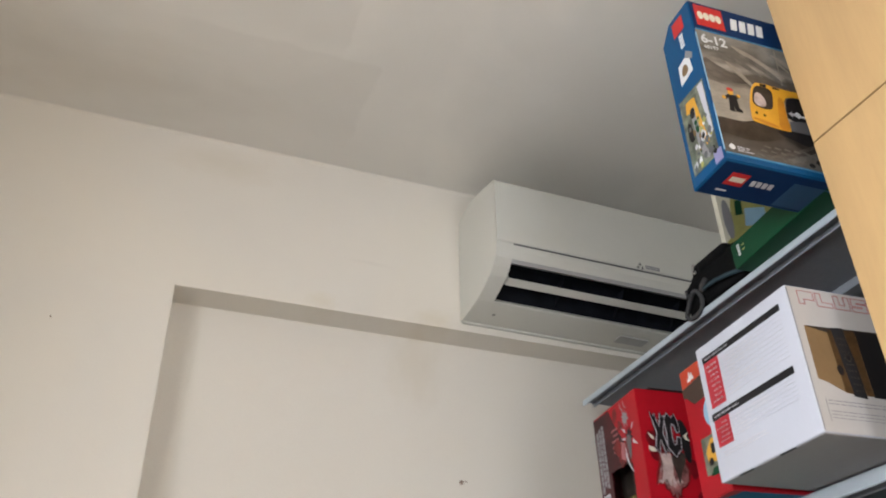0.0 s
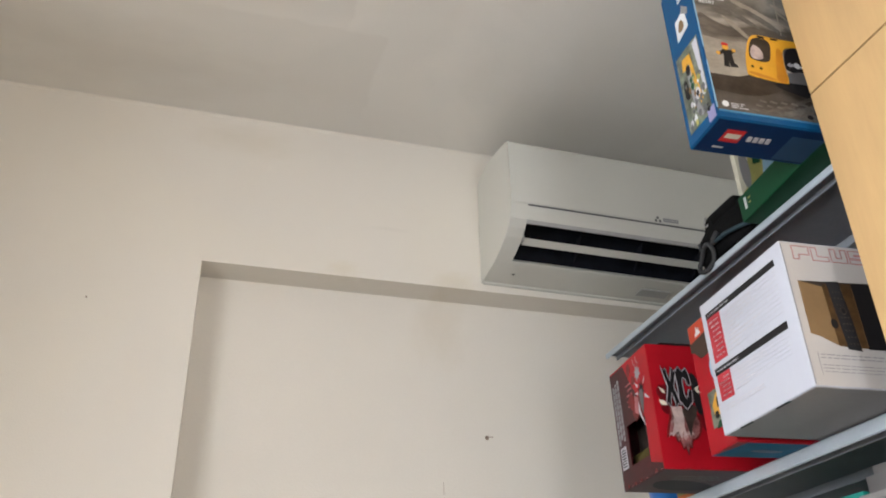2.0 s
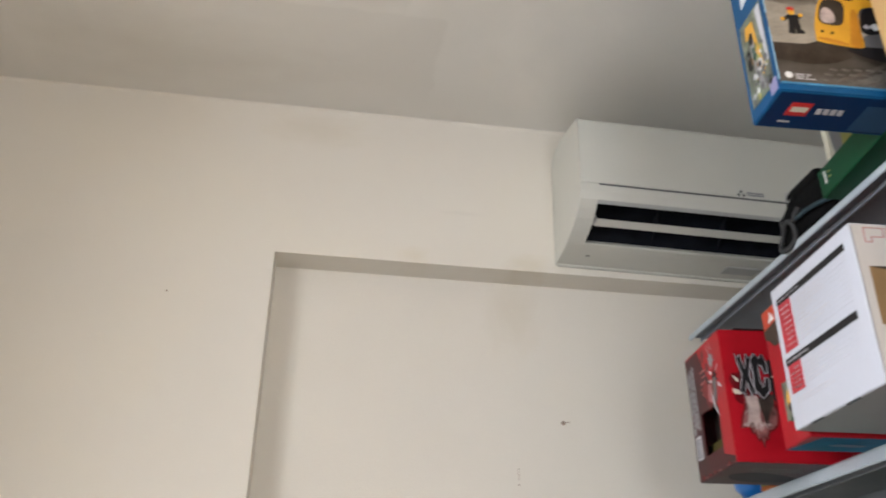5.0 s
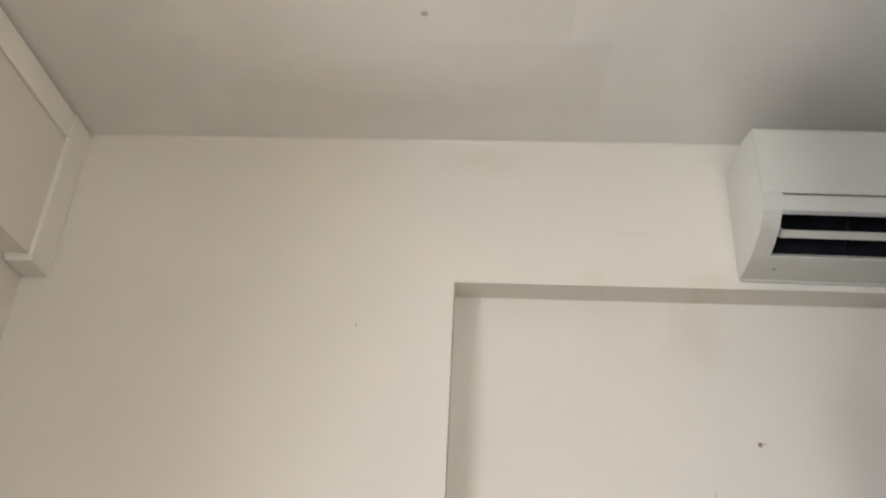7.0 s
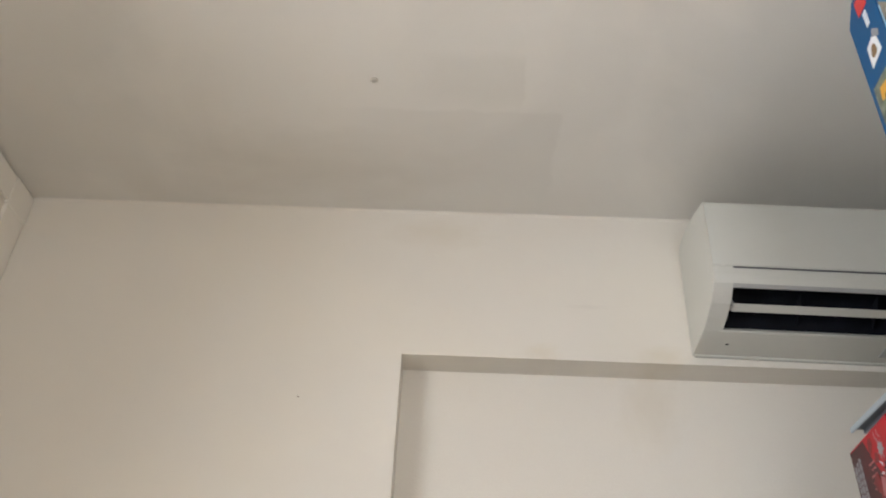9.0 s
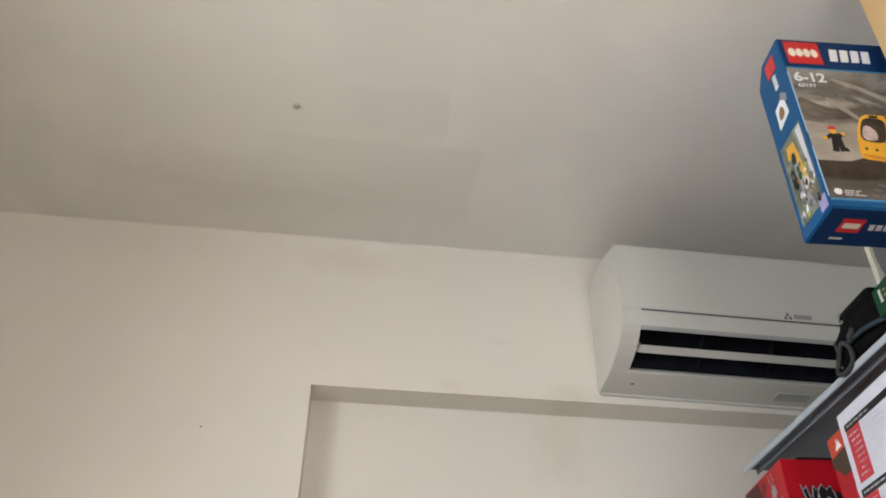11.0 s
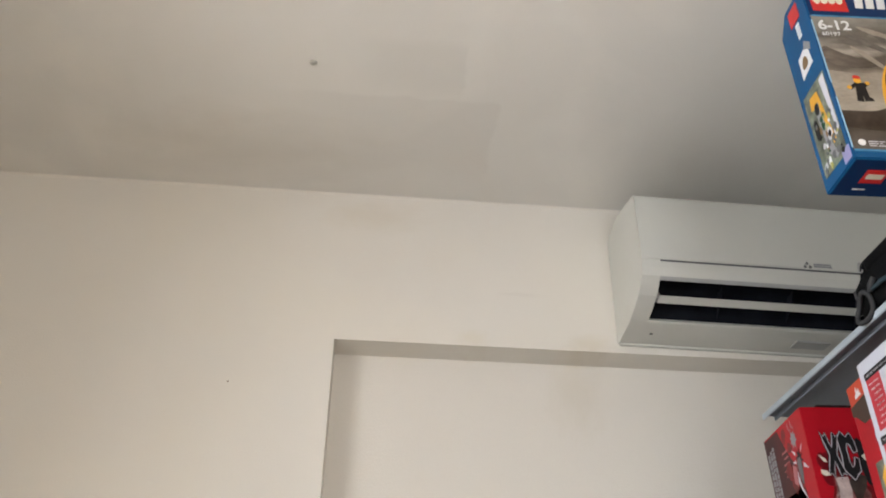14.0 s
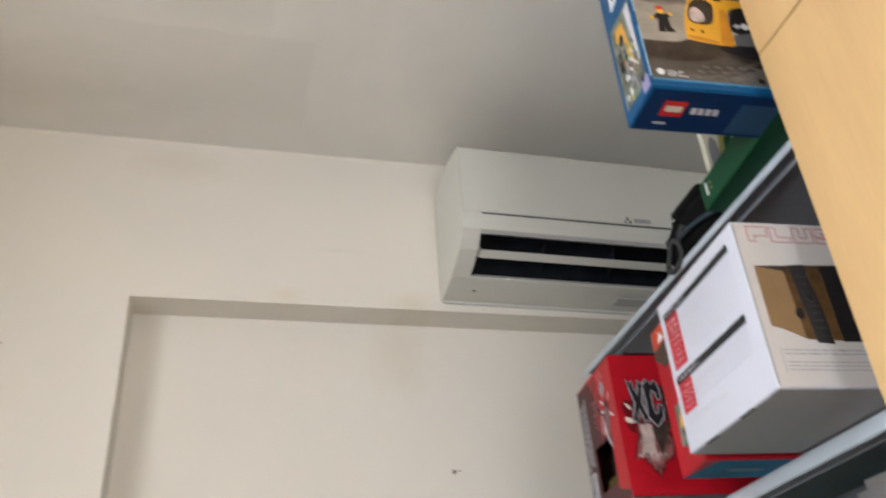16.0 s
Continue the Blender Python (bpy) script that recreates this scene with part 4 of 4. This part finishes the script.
printed("photo_dial_face", wb, "front", INK, [disc(0.081, 0.122, 0.0035, 0.0045, 12)], 0.0017)
printed("edge_line", wb, "front", GREYINK, [rect(0.0012, 0.0030, 0.004, 0.232)], 0.0008, "dark line along the box edge")
printed("photo_knob", wb, "front", INK, [disc(0.060, 0.100, 0.006, 0.008, 12)], 0.0010)
printed("caption_frame", wb, "front", GREYINK, [rect(0.0175, 0.0182, 0.018, 0.054)])
text_lines("caption", wb, "front", 0.022, 0.30, 0.042, 0.052, 2, GREYINK, 7, 0.30, 0.0)
text_lines("caption", wb, "front", 0.022, 0.30, 0.021, 0.036, 3, GREYINK, 8, 0.22, 0.0)

ob = carton("toy_vehicle_box", pose(0.207, -0.632, SHELF_B - 0.0015, -0.6, 0, -5), 0.30, 0.090, 0.245, REDBOX, "orange-red toy box with a window and bus picture", "toy box")
printed("top_band", ob, "side", ORANGE, [rect(0.001, 0.089, 0.205, 0.244)], 0.0005)
printed("window", ob, "side", GAPDARK, [[(0.001, 0.175), (0.060, 0.172), (0.080, 0.190), (0.091, 0.194), (0.091, 0.210), (0.001, 0.218)]], 0.0006, "dark cut-out window")
printed("brand_shape", ob, "side", WHITEINK, [[(0.046, 0.219), (0.068, 0.217), (0.066, 0.223), (0.062, 0.225), (0.060, 0.236), (0.056, 0.226), (0.052, 0.232), (0.050, 0.224)]], 0.0010)
printed("blue_disc", ob, "side", SKYBLUE, [disc(0.016, 0.142, 0.022, 0.026, 18)], 0.0009)
printed("picture", ob, "side", MIXED, [rect(0.002, 0.062, 0.040, 0.105)], 0.0008)
printed("bus", ob, "side", YELLOW, [[(0.002, 0.055), (0.050, 0.060), (0.052, 0.080), (0.034, 0.098), (0.002, 0.100)]], 0.0011)
printed("bus_window", ob, "side", INK, [rect(0.008, 0.018, 0.072, 0.09), rect(0.024, 0.036, 0.072, 0.09), disc(0.042, 0.060, 0.007, 0.007, 10)], 0.0014)
printed("grass", ob, "side", GREEN, [[(0.002, 0.035), (0.05, 0.037), (0.04, 0.048), (0.002, 0.05)]], 0.0012)
printed("base", ob, "bottom", REDBOX, [rect(0.002, 0.298, 0.002, 0.09)], 0.0005)
printed("base_print", ob, "bottom", TEALBLUE, [[(0.002, 0.0895), (0.022, 0.004), (0.295, 0.004), (0.295, 0.0895)]], 0.0008)
printed("base_mark", ob, "bottom", STICKER, [smooth([(0.05, 0.055), (0.11, 0.060), (0.12, 0.045), (0.06, 0.040)], 2)], 0.0010)

def splash(u, v, r0, r1, n, seed):
    """A ragged burst."""
    r = random.Random(seed)
    return [(u + (r1 if k % 2 else r0) * r.uniform(0.75, 1.15) * math.cos(2 * math.pi * k / n), v + 1.25 * (r1 if k % 2 else r0) * r.uniform(0.75, 1.15) * math.sin(2 * math.pi * k / n)) for k in range(n)]


rb = thing("red_toy_box", pose(0.176, -0.448, SHELF_B - 0.0038, -0.69, 0, -4.5), "glossy red toy box with dark sides and cut-out window", "toy box")
RW, RD, RH = 0.27, 0.185, 0.250
part("front_panel", box(0, RW, 0, 0.003, 0, RH), REDBOX, rb)
part("top_panel", box(0, RW, 0.003, RD - 0.003, RH - 0.003, RH), REDBOX, rb)
part("end_panel", box(RW - 0.003, RW, 0.003, RD - 0.003, 0.003, RH - 0.003), REDBOX, rb)
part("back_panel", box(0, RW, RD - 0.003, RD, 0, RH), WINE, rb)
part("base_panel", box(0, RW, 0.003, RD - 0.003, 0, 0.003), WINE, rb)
part("inner_card", box(0.045, 0.047, 0.004, RD - 0.004, 0.004, RH - 0.004), ROCKDARK, rb, "dark inner card")
# side with a cut-out: four strips round the opening
bm = bmesh.new()
block(bm, 0, 0.003, 0.003, 0.052, 0.003, RH - 0.003)
block(bm, 0, 0.003, 0.134, RD - 0.003, 0.003, RH - 0.003)
block(bm, 0, 0.003, 0.052, 0.134, 0.003, 0.040)
block(bm, 0, 0.003, 0.052, 0.134, 0.122, RH - 0.003)
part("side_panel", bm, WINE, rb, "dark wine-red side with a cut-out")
part("tray", box(0.022, 0.044, 0.01, RD - 0.01, 0.004, 0.070, 0.004), MUD, rb, "olive inner tray seen through the cut-out")
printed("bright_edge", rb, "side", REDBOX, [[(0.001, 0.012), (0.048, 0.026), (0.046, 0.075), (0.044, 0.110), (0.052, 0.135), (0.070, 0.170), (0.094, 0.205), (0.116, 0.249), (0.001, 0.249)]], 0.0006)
printed("side_emblem", rb, "side", GREYINK, [splash(0.052, 0.208, 0.009, 0.015, 16, 4)], 0.0010)
printed("side_emblem_core", rb, "side", INK, [splash(0.044, 0.168, 0.008, 0.015, 16, 6)], 0.0011)
printed("side_emblem_beard", rb, "side", CHARCOAL, [smooth([(0.056, 0.172), (0.036, 0.170), (0.040, 0.145), (0.048, 0.118), (0.054, 0.140)], 1)], 0.0013)
for pts in ([(0.058, 0.178), (0.070, 0.192), (0.056, 0.184)], [(0.060, 0.164), (0.074, 0.170), (0.060, 0.170)], [(0.032, 0.178), (0.022, 0.190), (0.030, 0.184)], [(0.030, 0.158), (0.014, 0.142), (0.032, 0.150)]):
    printed("side_emblem_spike", rb, "side", PALEINK, [pts], 0.0014)
printed("side_emblem_tail", rb, "side", PALEINK, [[(0.062, 0.150), (0.066, 0.132), (0.058, 0.114), (0.044, 0.096), (0.055, 0.116), (0.060, 0.134)]], 0.0014)
printed("side_emblem_flame", rb, "side", PINK, [[(0.062, 0.158), (0.078, 0.168), (0.084, 0.135), (0.070, 0.126)]], 0.0009)
for u in (0.046, 0.060):
    printed("side_emblem_ribbon", rb, "side", PINK, [smooth([(u - 0.006, 0.224), (u + 0.005, 0.228), (u + 0.006, 0.244), (u + 0.003, 0.243), (u + 0.001, 0.231), (u - 0.005, 0.228)], 1)], 0.0012)
rnd = random.Random(21)
for col in range(3):
    v, polys = 0.226 - 0.004 * col, []
    while v > 0.10:
        e = v - rnd.uniform(0.006, 0.016)
        polys.append(rect(0.146 + 0.012 * col, 0.154 + 0.012 * col, e, v))
        v = e - 0.0022
    printed("side_text", rb, "side", GREYINK, polys)
text_lines("side_caption", rb, "side", 0.088, 0.116, 0.150, 0.205, 5, PINK, 13, 0.3, 0.3)
printed("price_label", rb, "side", PALEINK, [rect(0.150, 0.176, 0.040, 0.085)], 0.0011)
printed("price_bar", rb, "side", INK, [rect(0.153, 0.173, 0.044 + 0.0055 * k, 0.0465 + 0.0055 * k) for k in range(7)], 0.0014)
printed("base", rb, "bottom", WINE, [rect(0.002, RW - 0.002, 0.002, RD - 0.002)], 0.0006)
# dark reflection on the base, painted as a black blotch
printed("base_reflection", rb, "bottom", INK, [smooth([(0.020, 0.10), (0.05, 0.155), (0.15, 0.165), (0.17, 0.12), (0.11, 0.085), (0.05, 0.075)], 2)], 0.0008)
text_lines("base_text", rb, "bottom", 0.05, 0.20, 0.04, 0.12, 6, CHARCOAL, 31, 0.3, 0.5)
# scuffed card along the lower edges
rnd = random.Random(52)
for face, span, height, tint in (("front", 0.24, 0.005, HALORED), ("side", 0.17, 0.012, HALORED), ("side", 0.17, 0.004, PINK)):
    u = 0.004
    while u < span:
        w, h = rnd.uniform(0.004, 0.020), rnd.uniform(0.0015, height)
        printed("scuff", rb, face, tint, [smooth([(u, 0.0012), (u + w, 0.0012), (u + w * 0.8, h * 0.5), (u + w * 0.45, h), (u + w * 0.2, h * 0.4)], 1)], 0.0008 + rnd.uniform(0, 0.0003))
        u += w + rnd.uniform(0.004, 0.030)
for k in range(9):
    u, v, r = rnd.uniform(0.05, 0.10), rnd.uniform(0.10, 0.23), rnd.uniform(0.006, 0.014)
    printed("side_smear", rb, "side", HALORED, [smooth([(u + r * rnd.uniform(0.5, 1.5) * math.cos(a), v + 1.5 * r * rnd.uniform(0.5, 1.4) * math.sin(a)) for a in [j * math.pi / 4 for j in range(8)]], 1)], 0.00065 + 0.00002 * k)
for k in range(12):
    u, v, r = rnd.uniform(0.012, 0.125), rnd.uniform(0.03, 0.22), rnd.uniform(0.008, 0.020)
    printed("front_smear", rb, "front", DEEPRED, [smooth([(u + r * rnd.uniform(0.4, 1.5) * math.cos(a), v + 1.4 * r * rnd.uniform(0.5, 1.4) * math.sin(a)) for a in [j * math.pi / 4 for j in range(8)]], 2)], 0.00042 + 0.000006 * k)
# emblem on the bright face: two spiky letters with a pale rim
def grown(pts, d):
    """An outline moved outwards by d, or inwards where d is negative."""
    turn = sum(p[0] * q[1] - q[0] * p[1] for p, q in zip(pts, pts[1:] + pts[:1]))
    out = []
    for p, q, r in zip(pts[-1:] + pts[:-1], pts, pts[1:] + pts[:1]):
        e = (Vector(q) - Vector(p)).normalized() + (Vector(r) - Vector(q)).normalized()
        e = Vector((e.y, -e.x)).normalized() * (d if turn > 0 else -d)
        out.append((q[0] + e.x, q[1] + e.y))
    return out


SPIKY_X = [(0, 1), (0.14, 0.9), (0.3, 0.98), (0.38, 0.78), (0.5, 0.64), (0.6, 0.8), (0.7, 1), (0.85, 0.9), (1, 0.95), (0.86, 0.75), (0.7, 0.5), (0.86, 0.25), (1, 0.06), (0.82, 0.1), (0.68, 0), (0.6, 0.2),
           (0.49, 0.36), (0.37, 0.2), (0.3, 0), (0.15, 0.1), (0, 0.05), (0.14, 0.27), (0.29, 0.5), (0.13, 0.75)]
SPIKY_C = [(0.05, 0.86), (0.3, 1.02), (0.55, 0.9), (0.8, 1), (0.97, 0.8), (1, 0.58), (0.78, 0.55), (0.68, 0.72), (0.52, 0.76), (0.44, 0.64), (0.44, 0.36), (0.54, 0.22), (0.68, 0.28), (0.78, 0.45), (1, 0.42),
           (0.94, 0.15), (0.72, 0.06), (0.5, -0.05), (0.28, 0.06), (0.04, 0.18), (0.1, 0.5)]
bars_back, bars_out, bars_in = [], [], []
for shape, u, w in ((SPIKY_X, 0.025, 0.031), (SPIKY_C, 0.052, 0.032)):
    pts = [(u + w * p, 0.120 + 0.082 * q) for p, q in shape]
    bars_back.append(grown(pts, 0.0026))
    bars_out.append(grown(pts, 0.0011))
    bars_in.append(grown(pts, -0.0007))

flame = [(0.028, 0.122), (0.028, 0.100), (0.019, 0.080), (0.013, 0.060), (0.020, 0.066), (0.025, 0.062), (0.030, 0.068), (0.036, 0.052), (0.041, 0.056), (0.046, 0.040), (0.052, 0.046), (0.056, 0.028), (0.061, 0.048),
         (0.066, 0.042), (0.070, 0.058), (0.080, 0.060), (0.092, 0.070), (0.098, 0.092), (0.090, 0.106), (0.080, 0.102), (0.071, 0.086), (0.066, 0.078), (0.060, 0.096), (0.058, 0.122)]
flame = [(0.050 + (u - 0.050) * 0.82, v) for u, v in flame]
printed("emblem_halo", rb, "front", HALORED, [smooth([(0.054 + (u - 0.054) * 1.16, 0.078 + (v - 0.078) * 1.14) for u, v in flame], 1)], 0.0005)
printed("emblem_flame", rb, "front", FLAME, [flame], 0.0007, "pink and white smoky burst")
printed("emblem_heart", rb, "front", CREAMPINK, [[(0.034, 0.120), (0.056, 0.122), (0.058, 0.100), (0.055, 0.082), (0.058, 0.066), (0.050, 0.072), (0.046, 0.056), (0.040, 0.072), (0.027, 0.064), (0.033, 0.082), (0.036, 0.100)]], 0.0008)
printed("emblem_smoke", rb, "front", ROCKDARK, [smooth([(0.054, 0.122), (0.090, 0.128), (0.086, 0.106), (0.074, 0.088), (0.066, 0.060), (0.062, 0.084)], 1)], 0.0009)
printed("emblem_shadow", rb, "front", INK, [smooth([(0.086, 0.112), (0.084, 0.190), (0.092, 0.194), (0.104, 0.170), (0.102, 0.104)], 1)], 0.0008)
for k, pts in enumerate(bars_back):
    printed("emblem_outline", rb, "front", INK, [pts], 0.0009 + 0.00004 * k)
for k, pts in enumerate(bars_out):
    printed("emblem_rim", rb, "front", PALEINK, [pts], 0.0013 + 0.00004 * k)
for k, pts in enumerate(bars_in):
    printed("emblem_bar", rb, "front", INK, [pts], 0.0017 + 0.00004 * k)
for pts in ([(0.014, 0.160), (0.024, 0.154), (0.026, 0.147), (0.020, 0.149)], [(0.012, 0.134), (0.022, 0.132), (0.028, 0.124), (0.018, 0.123), (0.012, 0.127)], [(0.090, 0.160), (0.102, 0.168), (0.097, 0.158), (0.104, 0.150), (0.094, 0.152)]):
    printed("emblem_spark", rb, "front", CREAM, [pts], 0.0014)
part("lid_flap", box(0.03, 0.16, -0.004, 0.02, RH, RH + 0.003, 0.001), INK, rb)

# blue bowl and orange block at the far end of the lower shelf
toy = thing("toy_bowl", pose(0.425, -0.105, SHELF_B - 0.0078), "round blue plastic toy bowl on the steel shelf", "toy")
bm = bmesh.new()
prof = [(0.030, 0.0), (0.052, 0.008), (0.070, 0.030), (0.076, 0.060), (0.073, 0.060), (0.066, 0.031), (0.048, 0.011), (0.0, 0.006)]
rings = [[bm.verts.new((r * math.cos(a), r * math.sin(a), z)) for a in [k * math.pi / 16 for k in range(32)]] for r, z in prof[:-1]]
for a, b in zip(rings, rings[1:]):
    for k in range(32):
        bm.faces.new((a[k], a[(k + 1) % 32], b[(k + 1) % 32], b[k]))
bm.faces.new(rings[0]), bm.faces.new(rings[-1])
bmesh.ops.recalc_face_normals(bm, faces=bm.faces)
part("bowl", bm, TOYBLUE, toy, "", True)
blk = thing("toy_block", pose(0.365, -0.235, SHELF_B - 0.0062, 0, 0, 12), "small orange plastic toy block", "toy")
part("block", box(0, 0.09, 0, 0.045, 0, 0.04, 0.006), TOYORANGE, blk)
part("stripe", box(-0.002, 0.02, 0.005, 0.04, 0.012, 0.026, 0.002), OLIVE, blk)

# storage tub and teal lid box under the lower shelf
tub = thing("storage_tub", pose(0.352, -0.925, SHELF_C + 0.001), "grey plastic storage tub with rounded corners", "storage tub")
bm = box(0, 0.40, 0, 0.205, 0, 0.355, 0.0)
bmesh.ops.bevel(bm, geom=bm.edges[:], offset=0.018, segments=4, affect="EDGES")
part("body", bm, GREYPLASTIC, tub, "", True)
part("rim", box(-0.004, 0.404, -0.004, 0.209, 0.30, 0.312, 0.003), GREYPLASTIC, tub)
tb = thing("lidded_box", pose(0.375, -0.70, SHELF_C + 0.001), "teal plastic box with a lid", "storage box")
part("body", box(0, 0.36, 0, 0.33, 0, 0.295, 0.010), TEAL, tb)
part("lid", box(-0.006, 0.366, -0.006, 0.336, 0.295, 0.325, 0.006), TEAL, tb)


# ---------------------------------------------------------------- tall cupboard
CX, CY = 0.24, -0.955
cup = thing("tall_cupboard", pose(0, 0, 0), "tall light maple veneer cupboard with flush doors", "cupboard")
part("carcass", box(CX + 0.020, EAST - 0.004, -2.37, CY - 0.001, 0, 2.56, 0.001), MAPLE, cup)
for y0, y1 in ((-1.426, CY), (-1.897, -1.429), (-2.37, -1.90)):
    part("door", box(CX, CX + 0.018, y0, y1, 0.08, 2.1065, 0.0012), MAPLE, cup)
    part("upper_door", box(CX, CX + 0.018, y0, y1, 2.1095, 2.558, 0.0012), MAPLE, cup)
    part("door_shadow_gap", box(CX + 0.0182, CX + 0.0198, y0 + 0.005, y1 - 0.005, 2.09, 2.12), GAPDARK, cup)

# ---------------------------------------------------------------- floor tiles
tile_mesh = None
for i in range(5):
    for j in range(6):
        x, y = WEST + 0.53 * i, SOUTH + 0.61 * j
        if tile_mesh is None:
            ob1 = part("tile", box(0.002, 0.528, 0.002, 0.608, -0.006, 0.0, 0.001), FLOOR, floor)
            tile_mesh = ob1.data
        else:
            ob1 = new("tile", tile_mesh)
            ob1.parent = floor
        ob1.location = (x, y, 0)
